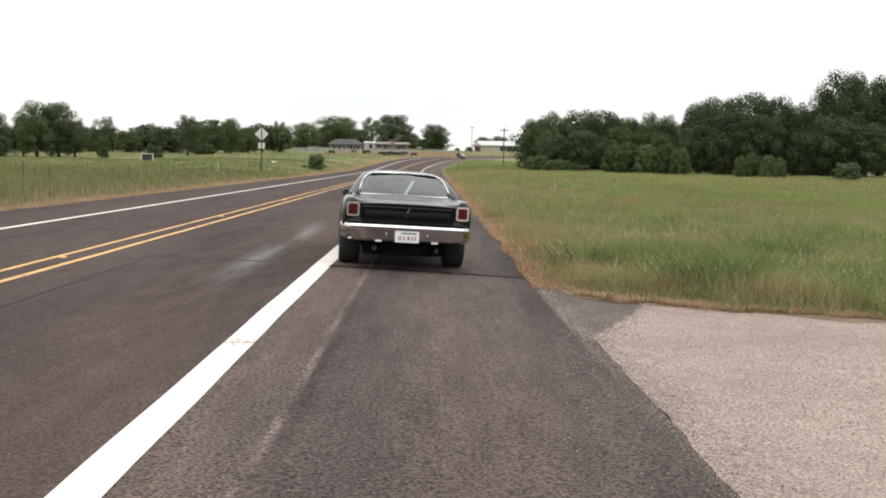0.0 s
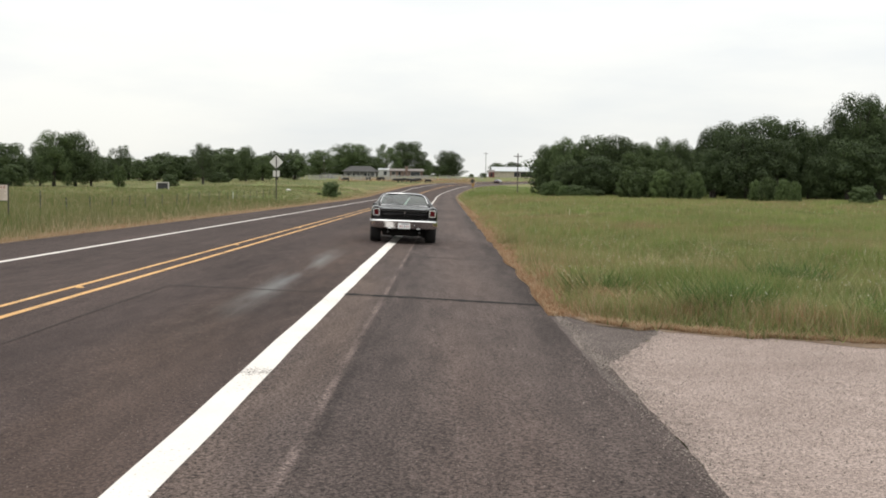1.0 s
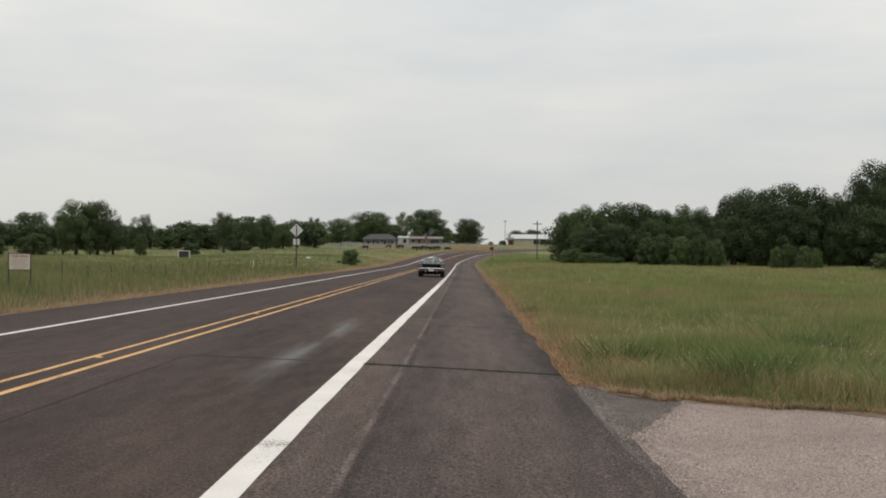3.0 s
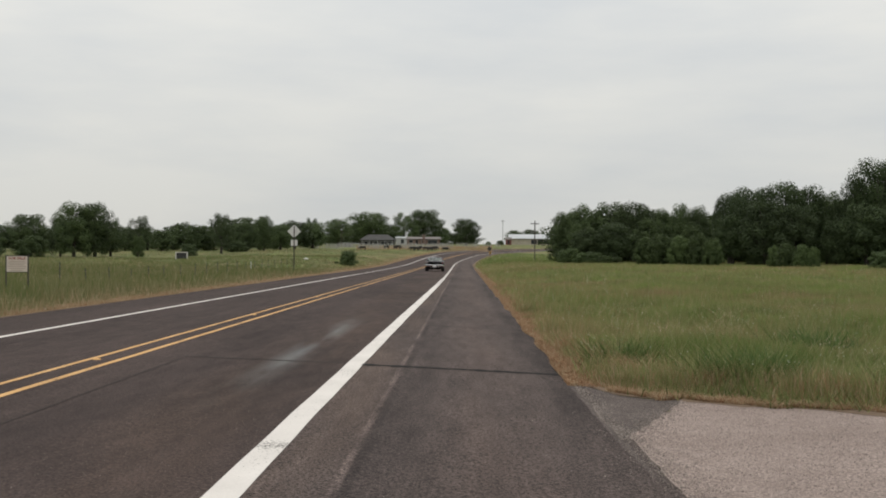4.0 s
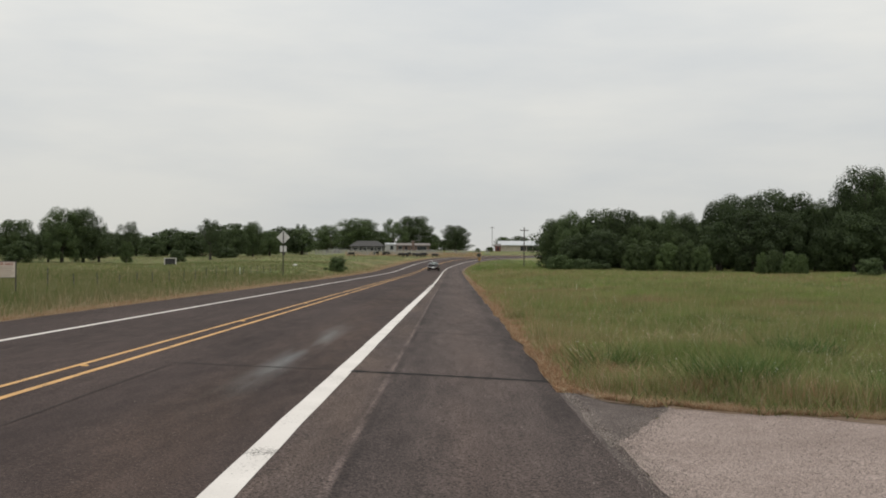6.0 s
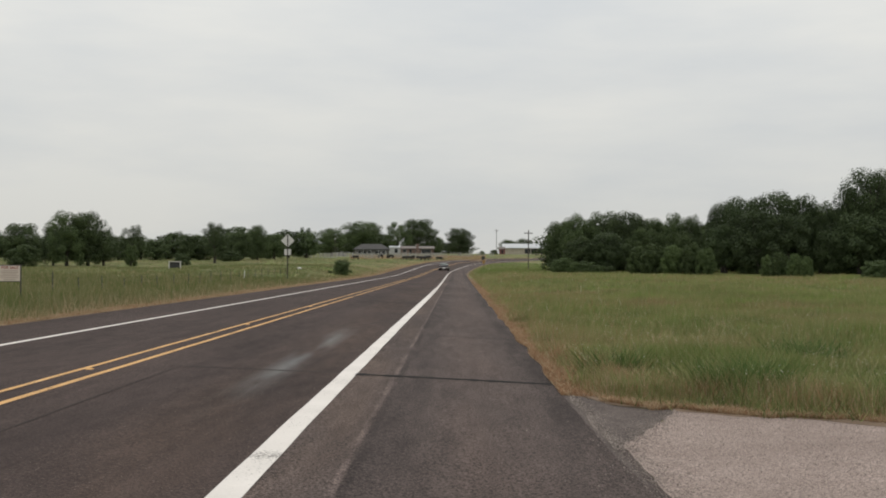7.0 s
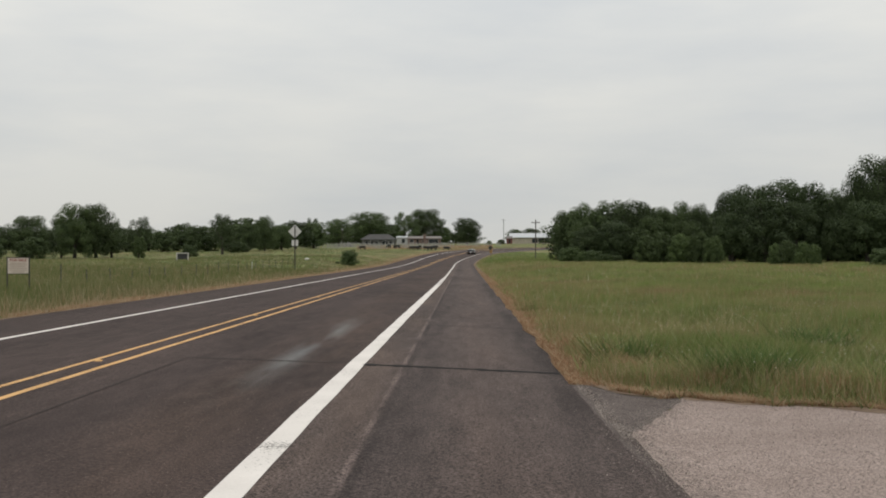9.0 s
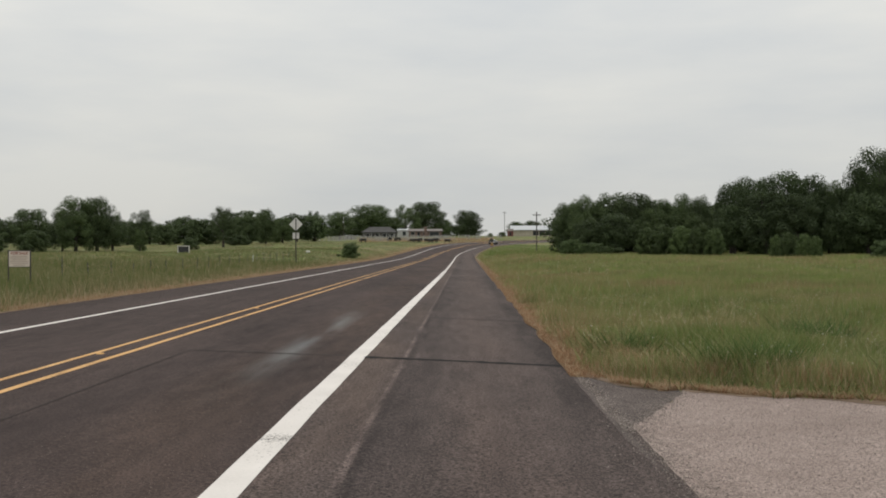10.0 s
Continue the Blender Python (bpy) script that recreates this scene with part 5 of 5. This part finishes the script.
# ---- the other car, far ahead ----
PLUM_PAINT = material("plum_grey_car_paint", (0.09, 0.06, 0.075), (0.14, 0.10, 0.115), 2, 0.25, coat=1.0)
sedan = tagged(new("sedan"), "plum-grey saloon car driving away round the bend", "car")
part("body", loft("body", [(0.0, 0.82, 0.42, 0.92), (0.15, 0.88, 0.32, 0.98), (1.2, 0.9, 0.26, 0.98), (3.0, 0.9, 0.24, 0.96), (4.2, 0.88, 0.28, 0.82), (4.6, 0.8, 0.38, 0.7)], body_ring, PLUM_PAINT), sedan)
part("roof", surface("roof", [[(x, y, z - 0.04 * (x / w) ** 2) for x in arc_x(w, 7)] for y, z, w in ((1.05, 1.40, 0.58), (1.6, 1.45, 0.6), (2.3, 1.44, 0.6), (2.6, 1.40, 0.58))], PLUM_PAINT, 0.04), sedan)
part("windows", hull("windows", [(sx * 0.8, y, 0.97) for sx in (-1, 1) for y in (0.55, 3.35)] + [(sx * 0.57, y, 1.37) for sx in (-1, 1) for y in (1.08, 2.58)], material("dark_window_glass", (0.01, 0.012, 0.012), (0.02, 0.022, 0.022), 3, 0.05, coat=1.0), 0.01), sedan, "dark tinted windows")
for sx in (-1, 1):
    part("tail_light", box("tail_light", sx * 0.68 - 0.13, sx * 0.68 + 0.13, -0.02, 0.2, 0.70, 0.84, RED_LENS, 0.02), sedan, "red tail light")
part("rear_bumper", box("rear_bumper", -0.85, 0.85, -0.06, 0.12, 0.36, 0.56, BLACK_TRIM, 0.04), sedan, "dark rear bumper")
for ax in (0.95, 3.65):
    for sx in (-1, 1):
        wheel = new("wheel")
        wheel.parent = sedan
        wheel.location = (sx * 0.80, ax, 0.33)
        wheel.scale = (0.75, 0.92, 0.92)
        part("tyre", tyre_me, wheel)
        part("rim", rim_me, wheel)
SEDAN_Y = ((0, 328), (0.5, 341), (1.0, 354), (1.5, 368), (2.5, 395), (10, 545))


def sedan_pose(t):
    return on_road(smooth_at(t, SEDAN_Y) if t < 9.9 else 545, -3.45, 0.0)


# ---- signs, poles and fence ----
def stand(ob, x, y, turn=0.0, sink=0.05):
    ob.matrix_basis = pose(x, y, ground_at(x, y) - sink, 0, 0, turn)
    return ob


warning = tagged(new("road_sign"), "bare metal back of a diamond road sign on a post", "road sign")
part("post", box("post", -0.05, 0.05, -0.02, 0.02, 0, 4.45, POST_STEEL, 0.004), warning, "dark steel channel post")
SIGN_BACK = material("bare_aluminium_sheet", (0.50, 0.49, 0.47), (0.64, 0.63, 0.60), 2, 0.6, 0.15, fine=20)
diamond = box("sign_plate", -0.455, 0.455, -0.006, 0.0, -0.455, 0.455, SIGN_BACK, 0.0)
diamond.transform(Matrix.Translation((0, 0.03, 3.93)) @ Matrix.Rotation(radians(45), 4, "Y"))
part("sign_plate", diamond, warning, "unpainted back of a diamond plate")
part("lower_plate", box("lower_plate", -0.31, 0.31, 0.024, 0.03, 2.55, 3.12, SIGN_BACK, 0.0), warning, "unpainted back of a square plate")
for z in (2.85, 3.65, 4.2):
    part("clamp", box("clamp", -0.06, 0.06, -0.03, 0.03, z - 0.02, z + 0.02, STEEL, 0.002), warning)
stand(warning, -16.1, 104, 2)

YELLOW_SIGN = material("yellow_sign_sheeting", (0.24, 0.13, 0.035), (0.34, 0.19, 0.05), 3, 0.5)
DARK_PLATE = material("dark_sign_back", (0.02, 0.019, 0.017), (0.05, 0.047, 0.043), 3, 0.7)
marker = tagged(new("road_sign"), "small yellow warning sign on a post by the bend", "road sign")
part("post", box("post", -0.04, 0.04, -0.02, 0.02, 0, 2.7, POLE_WOOD, 0.004), marker, "dark post")
part("sign_plate", box("sign_plate", -0.24, 0.24, -0.03, -0.02, 1.45, 2.1, YELLOW_SIGN, 0.0), marker, "yellow sign plate")
tilted = box("upper_plate", -0.36, 0.36, -0.012, 0.0, -0.36, 0.36, DARK_PLATE, 0.0)
tilted.transform(Matrix.Translation((-0.12, 0.0, 2.6)) @ Matrix.Rotation(radians(38), 4, "Y"))
part("upper_plate", tilted, marker, "dark tilted plate")
stand(marker, 5.6, 230, 0)

SIGN_CREAM = material("cream_sign_board", (0.50, 0.43, 0.37), (0.62, 0.54, 0.47), 2, 0.7, fine=20)
SIGN_RED = material("dark_red_lettering", (0.20, 0.03, 0.025), (0.26, 0.05, 0.04), 3, 0.6)
SIGN_GREY = material("brown_grey_print", (0.33, 0.25, 0.21), (0.42, 0.33, 0.28), 3, 0.7)
sale = tagged(new("sale_sign"), "cream board sign with red heading on two dark posts", "sign")
for x in (-0.5, 0.5):
    part("post", box("post", x - 0.03, x + 0.03, -0.03, 0.03, 0, 1.72, POST_STEEL, 0.004), sale, "dark square post")
board = part("board", box("board", -0.47, 0.47, -0.05, -0.03, 0.93, 1.66, SIGN_CREAM, 0.004), sale, "cream painted board")
part("rail", box("rail", -0.5, 0.5, -0.03, 0.0, 0.90, 0.93, POST_STEEL, 0.0), sale)
part("rail", box("rail", -0.5, 0.5, -0.03, 0.0, 1.66, 1.70, POST_STEEL, 0.0), sale)
words = bpy.data.curves.new("lettering", "FONT")
words.body, words.size, words.extrude, words.align_x, words.offset = "FOR SALE", 0.18, 0.002, "CENTER", 0.004
text_tmp = new("text_tmp", words)
lettering_me = bpy.data.meshes.new_from_object(text_tmp.evaluated_get(bpy.context.evaluated_depsgraph_get()))
bpy.data.objects.remove(text_tmp)
lettering_me.materials.clear()
lettering_me.materials.append(SIGN_RED)
lettering_me.transform(Matrix.Translation((0, -0.055, 1.505)) @ Matrix.Rotation(radians(90), 4, "X"))
part("lettering", lettering_me, board, "dark red words")
for z, w in ((1.42, 0.36), (1.34, 0.40), (1.26, 0.33), (1.18, 0.41), (1.09, 0.38), (1.00, 0.28)):
    part("print_bar", box("print_bar", -w, w, -0.056, -0.051, z - 0.018, z + 0.018, SIGN_GREY, 0.0), board)
stand(sale, -19.22, 46.9, 12, 0.0)
sale.scale = (0.9, 0.9, 0.91)

WHITE_POST = material("white_post_paint", (0.6, 0.6, 0.58), (0.72, 0.72, 0.7), 3, 0.7)


def fence_post(x, y, high, mat, label, name="fence_post"):
    post = tagged(new(name), label, "fence post", "pasture fence posts")
    part("shaft", hull("shaft", [(a * 0.021, b * 0.019, z) for a in (-1, 1) for b in (-1, 1) for z in (0, high)], mat, 0.006), post)
    for z in (0.35, 0.62, 0.9, 1.15):
        part("wire_clip", box("wire_clip", -0.022, 0.022, -0.022, 0.022, z - 0.01, z + 0.01, STEEL, 0.0), post)
    return post


first_post = fence_post(-19, 50.7, 1.32, POST_STEEL, "thin dark steel fence post in tall grass")
stand(first_post, -19.0, 51.3)
fence_ys = [51.3 + 3.68 * k for k in range(0, 20)]
rng = np.random.default_rng(77)
for k, y in enumerate(fence_ys[1:]):
    copy_thing(first_post, pose(-19 + rng.normal(0, 0.04), y, ground_at(-19, y) - 0.27 - abs(rng.normal(0, 0.14)), rng.normal(0, 1.5), rng.normal(0, 1.5), rng.uniform(-10, 10)))
stand(fence_post(-18.9, 97, 1.05, WHITE_POST, "white-painted fence post taller than the rest"), -18.9, 97.3)
wire = tagged(new("fence_wire"), "thin steel wires strung between the fence posts", "fence wire")
for z in (0.62, 0.9, 1.15):
    part("strand", rod("strand", [(-19, y, ground_at(-19, y) + z - 0.25) for y in fence_ys], 0.003, POST_STEEL, 4), wire)


def utility_pole(x, y, high, label):
    pole = tagged(new("utility_pole"), label, "utility pole", "utility poles")
    part("mast", rod("mast", [(0, 0, 0), (0.02, 0, high * 0.5), (0.03, 0, high)], 0.12, POLE_WOOD, 10), pole)
    part("crossarm", box("crossarm", -0.95, 0.95, -0.2, -0.1, high - 0.75, high - 0.6, POLE_WOOD, 0.01), pole)
    for dx in (-0.85, -0.4, 0.4, 0.85):
        part("insulator", lathe("insulator", [(high - 0.6, 0.05), (high - 0.5, 0.06), (high - 0.4, 0.04)], GALVANISED, "z", 8), pole, "pale insulator").location = (dx, -0.15, 0)
    return stand(pole, x, y, 8, 0.1)


utility_pole(at_px(948, 240), 240, (451 - 388) / F * 240 + EYE - ground_at(at_px(948, 240), 240), "dark wooden utility pole with a single crossarm")
utility_pole(at_px(891.5, 520), 520, (451 - 387) / F * 520 + EYE - ground_at(at_px(891.5, 520), 520), "distant wooden utility pole above the road's crest")

# ---- board by the pasture, pale stone, litter ----
DARK_BOARD = material("dark_sign_board", (0.015, 0.015, 0.016), (0.035, 0.034, 0.033), 2, 0.6)
PALE_STONE = material("pale_limestone", (0.38, 0.36, 0.33), (0.55, 0.53, 0.49), 2, 0.9, fine=20)
monument = tagged(new("board_sign"), "low dark board set in a pale stone frame", "sign")
part("frame_side", box("frame_side", -0.98, -0.80, -0.2, 0.2, 0, 1.15, PALE_STONE, 0.02), monument)
part("frame_side", box("frame_side", 0.80, 0.98, -0.2, 0.2, 0, 1.15, PALE_STONE, 0.02), monument)
part("cap", box("cap", -1.0, 1.0, -0.22, 0.22, 1.15, 1.30, PALE_STONE, 0.02), monument)
part("panel", box("panel", -0.80, 0.80, -0.1, 0.1, 0.2, 1.15, DARK_BOARD, 0.01), monument, "dark panel")
stand(monument, at_px(321, 178), 178, 8, 0.1)


def rock(x, y, size, label):
    bm = bmesh.new()
    bmesh.ops.create_icosphere(bm, subdivisions=2, radius=size)
    for v in bm.verts:
        v.co *= 1 + 0.25 * noise.noise(v.co * 2.3 / size + Vector((x, y, 0)))
        v.co.z *= 0.6
    ob = tagged(new("rock", to_mesh("rock", bm, PALE_STONE)), label, "rock")
    ob.location = (x, y, ground_at(x, y) + size * 0.3)


rock(at_px(543, 160), 160, 0.36, "pale weathered rock lying in the pasture")
rock(-12.75, 33.2, 0.09, "small pale stone at the road's edge")
rock(3.35, 14.7, 0.10, "flat pale stone in the dry verge grass")

# ---- farm buildings on the rise ----
ROOF_GREY = material("grey_shingle_roof", (0.040, 0.038, 0.037), (0.075, 0.072, 0.070), 0.8, 0.9, fine=8, bump=0.4, bump_scale=10)
ROOF_TAN = material("tan_metal_roof", (0.11, 0.09, 0.08), (0.18, 0.155, 0.14), 0.7, 0.7, fine=6)
ROOF_WHITE = material("white_metal_roof", (0.37, 0.385, 0.40), (0.48, 0.49, 0.50), 0.5, 0.5, fine=5)
WALL_GREY = material("grey_siding", (0.06, 0.057, 0.053), (0.115, 0.11, 0.104), 0.8, 0.85, fine=6)
BRICK_PINK = material("pink_brick", (0.13, 0.088, 0.074), (0.22, 0.155, 0.132), 0.8, 0.9, fine=9)
WALL_CREAM = material("cream_metal_wall", (0.34, 0.30, 0.24), (0.46, 0.41, 0.33), 0.6, 0.7, fine=5)
BARN_RED = material("barn_red", (0.11, 0.035, 0.03), (0.16, 0.055, 0.045), 0.8, 0.8, fine=6)
DARK_OPENING = material("dark_window", (0.012, 0.014, 0.016), (0.03, 0.033, 0.036), 1, 0.15)
PEN_METAL = material("pale_pen_metal", (0.24, 0.235, 0.22), (0.38, 0.37, 0.35), 2, 0.8, fine=20)
WHITE_BOARD = material("white_board_paint", (0.30, 0.30, 0.29), (0.42, 0.42, 0.40), 1, 0.8)


def building(name, px0, px1, d, wall_h, roof_h, deep, wall_mat, roof_mat, label, category, windows, hip=0.0, over=0.5, turn=0.0, lift=0.0):
    """A gabled or hipped house, seen from its long side. windows: (share along the wall, width, sill, top, part name)."""
    w = (px1 - px0) / F * d
    x = at_px((px0 + px1) / 2, d)
    b = tagged(new(name), label, category)
    wall = part("wall", box("wall", -w / 2, w / 2, 0, deep, -1.5, wall_h, wall_mat, 0.0), b)
    ridge = w / 2 + over - hip
    pts = [(sx * (w / 2 + over), y, wall_h + dz) for sx in (-1, 1) for y in (-over, deep + over) for dz in (-0.05, 0.12)] + [(sx * ridge, deep / 2, wall_h + roof_h) for sx in (-1, 1)]
    part("roof", hull("roof", pts, roof_mat, 0.0), b)
    for share, ww, z0, z1, kind in windows:
        cx = -w / 2 + share * w
        win = part(kind, box(kind, cx - ww / 2 - 0.1, cx + ww / 2 + 0.1, -0.06, 0.03, z0 - 0.1, z1 + 0.1, WHITE_BOARD if kind == "window" else wall_mat, 0.0), wall)
        part("pane", box("pane", cx - ww / 2, cx + ww / 2, -0.09, -0.055, z0, z1, DARK_OPENING, 0.0), win)
    b.matrix_basis = pose(x, d, ground_at(x, d) + lift, 0, 0, turn)
    return b


house = building("house", 640, 699, 480, 2.9, 2.5, 8, WALL_GREY, ROOF_GREY, "grey single-storey house with a hipped shingle roof", "house", [(0.16, 1.4, 0.9, 2.3, "window"), (0.30, 1.0, 0.2, 2.2, "door"), (0.45, 1.4, 0.9, 2.3, "window"), (0.70, 2.4, 0.5, 2.3, "window"), (0.88, 1.6, 0.6, 2.3, "window")], 3.5, 0.6, lift=-0.7)
for k in range(5):
    part("porch_post", box("porch_post", -6.6 + 3.3 * k - 0.08, -6.6 + 3.3 * k + 0.08, -0.55, -0.4, -1, 2.9, WHITE_BOARD, 0.0), house)
ranch = building("house", 722, 780, 500, 2.5, 1.2, 9, BRICK_PINK, ROOF_TAN, "long low pink brick house with a tan metal roof", "house", [(0.12, 1.6, 0.9, 2.1, "window"), (0.3, 1.0, 0.0, 2.1, "door"), (0.5, 1.6, 0.9, 2.1, "window"), (0.78, 4.2, 0.2, 2.2, "window")], 0.5, 0.7, lift=0.2)
part("chimney", box("chimney", -0.4, 0.8, -0.9, 0.2, -1, 4.6, BRICK_PINK, 0.02), ranch, "broad pink brick chimney")
building("shed", 702, 722, 515, 2.6, 0.7, 5, WHITE_BOARD, ROOF_WHITE, "small white shed beside the brick house", "shed", [(0.6, 1.4, 0.1, 2.0, "door")], 0.0, 0.2, lift=0.6)
# the shade inside the bays is painted: near-black panes on a closed wall
barn = building("barn", 905, 985, 600, 2.9, 2.6, 16, WALL_CREAM, ROOF_WHITE, "long barn with a white metal roof and dark panels for open bays", "barn", [(0.52, 3.0, 0.0, 2.5, "door"), (0.66, 3.0, 0.0, 2.5, "door"), (0.80, 3.0, 0.0, 2.5, "door"), (0.93, 3.0, 0.0, 2.5, "door")], 0.0, 0.8, lift=0.4)
building("shed", 897, 907, 590, 2.4, 1.3, 5, BARN_RED, ROOF_TAN, "small red wooden shed at the barn's end", "shed", [(0.5, 1.0, 0.0, 1.8, "door")], 0.0, 0.2, lift=0.4)
building("shed", 538, 566, 455, 2.2, 1.0, 6, WHITE_BOARD, ROOF_WHITE, "pale low shed under the far trees", "shed", [(0.3, 1.4, 0.1, 1.8, "door"), (0.75, 1.4, 0.6, 1.7, "window")], 0.0, 0.3, lift=0.2)
building("shed", 325, 338, 352, 3.2, 1.2, 5, WHITE_BOARD, ROOF_WHITE, "pale metal roof half hidden among trees", "shed", [(0.5, 1.0, 0.9, 1.8, "window")], 0.0, 0.3)

# yard light and pens
yard_light = tagged(new("street_lamp"), "tall thin yard light beside the grey house", "street lamp")
part("pole", rod("pole", [(0, 0, -0.5), (0, 0, 6.6)], 0.09, POLE_WOOD), yard_light)
part("lamp_head", lathe("lamp_head", [(6.5, 0.25), (6.7, 0.35), (7.0, 0.12)], GALVANISED, "z", 10), yard_light, "pale lamp head")
stand(yard_light, at_px(606, 430), 430)


def pen_panel(m):
    return copy_thing(first_panel, m)


first_panel = tagged(new("pen_panel"), "pale metal stock panel round the cattle pens", "fence panel", "stock pen panels")
for z in (0.25, 0.6, 0.95, 1.3):
    part("rail", box("rail", -1.5, 1.5, -0.03, 0.03, z - 0.04, z + 0.04, PEN_METAL, 0.0), first_panel)
for x in (-1.5, 0.0, 1.5):
    part("upright", box("upright", x - 0.07, x + 0.07, -0.05, 0.05, -0.3, 1.6, PEN_METAL, 0.0), first_panel)
rng = np.random.default_rng(8)
placed = False
for px in np.concatenate([np.arange(560, 886, 9.5), np.arange(600, 790, 11)]):
    d = 385 + (0 if px < 700 else (px - 700) * 0.25) + rng.uniform(-45, 22)
    x = at_px(px, d)
    m = pose(x, d, ground_at(x, d), 0, 0, rng.uniform(-65, 65))
    if not placed:
        first_panel.matrix_basis = m
        placed = True
    elif rng.random() < 0.72:
        pen_panel(m)
heap = tagged(new("gravel_heap"), "pale heap of gravel beside the farmyard", "gravel heap")
bm = bmesh.new()
bmesh.ops.create_cone(bm, segments=24, radius1=2.2, radius2=0.2, depth=2.0, cap_ends=True)
bmesh.ops.subdivide_edges(bm, edges=bm.edges[:], cuts=2)
for v in bm.verts:
    v.co += 0.25 * Vector((noise.noise(v.co), noise.noise(v.co + Vector((5, 0, 0))), 0.5 * noise.noise(v.co * 1.3)))
part("pile", to_mesh("pile", bm, WALL_GREY, True), heap)
heap.matrix_basis = pose(at_px(617, 410), 410, ground_at(at_px(617, 410), 410) + 0.9)

# ---- cattle ----
HIDE = material("black_cattle_hide", (0.008, 0.007, 0.007), (0.022, 0.019, 0.018), 3, 0.7, fine=12)


def make_cow():
    cow = tagged(new("cow"), "black cow grazing on the slope by the road", "cow", "cattle herd")
    part("body", loft("body", [(-1.05, 0.12, 0.95, 1.25), (-0.95, 0.28, 0.75, 1.38), (-0.4, 0.36, 0.62, 1.36), (0.2, 0.37, 0.60, 1.34), (0.7, 0.30, 0.68, 1.36), (0.95, 0.16, 0.85, 1.25)], lambda s: [(0, s[0], s[2]), (s[1] * 0.7, s[0], s[2] + 0.05), (s[1], s[0], (s[2] + s[3]) / 2), (s[1] * 0.75, s[0], s[3] - 0.07), (0, s[0], s[3])], HIDE), cow)
    head = part("head", hull("head", [(sx * w, y, z) for sx in (-1, 1) for w, y, z in ((0.13, 0.8, 1.3), (0.13, 0.85, 0.95), (0.13, 1.25, 0.85), (0.12, 1.3, 0.62), (0.08, 1.52, 0.38), (0.08, 1.42, 0.32))], HIDE, 0.03), cow)
    for sx in (-1, 1):
        part("ear", hull("ear", [(sx * 0.12, 1.2, 0.86), (sx * 0.3, 1.18, 0.84), (sx * 0.14, 1.2, 0.76), (sx * 0.15, 1.16, 0.82)], HIDE, 0.0), head)
    for x, y in ((-0.22, -0.8), (0.22, -0.85), (-0.2, 0.62), (0.2, 0.66)):
        part("leg", hull("leg", [(x + a * w, y + b * w, z) for a in (-1, 1) for b in (-1, 1) for w, z in ((0.11, 0.85), (0.055, 0.42), (0.06, 0.0))], HIDE, 0.0), cow)
    part("tail", rod("tail", [(0, -1.03, 1.25), (0, -1.14, 0.9), (0, -1.12, 0.45)], 0.03, HIDE, 6), cow)
    return cow


# bearing at the start and at the end, distance, heading
HERD = [(645, 641, 318, 80), (702, 698, 342, 20), (709, 704, 348, -40), (734, 729, 306, 95), (741, 735, 312, -60), (748, 742, 322, 35), (757, 755, 314, -85), (763, 760, 309, 100), (768, 766, 318, 75), (773, 770, 326, -110), (790, 791, 316, -90), (684, 688, 350, 50)]
cows, first_cow = [], make_cow()
first_cow.scale = (0.9, 0.9, 0.9)
for k, row in enumerate(HERD):
    cows.append(first_cow if k == 0 else copy_thing(first_cow, Matrix.Identity(4)))


def cow_pose(k, t):
    a, b, d, turn = HERD[k]
    x = at_px(a + (b - a) * t / 10, d)
    return pose(x, d, ground_at(x, d) - 0.03, 0, 0, turn + 6 * math.sin(k * 1.7 + t * 0.4))


def motions():
    walk(car, [(t / 4, car_pose(t / 4)) for t in range(41)])
    walk(sedan, [(t / 2, sedan_pose(t / 2)) for t in range(21)])
    for k, (wheel, (x, y, z), side) in enumerate(car_wheels):
        walk(wheel, [(t / 10, pose(x, y, z, -80 * t, 0, 0) @ pose(0, 0, 0, 0, 0, side)) for t in range(101)])
    for k, cow in enumerate(cows):
        walk(cow, [(t, cow_pose(k, t)) for t in (0, 2.5, 5, 7.5, 10)])


motions()
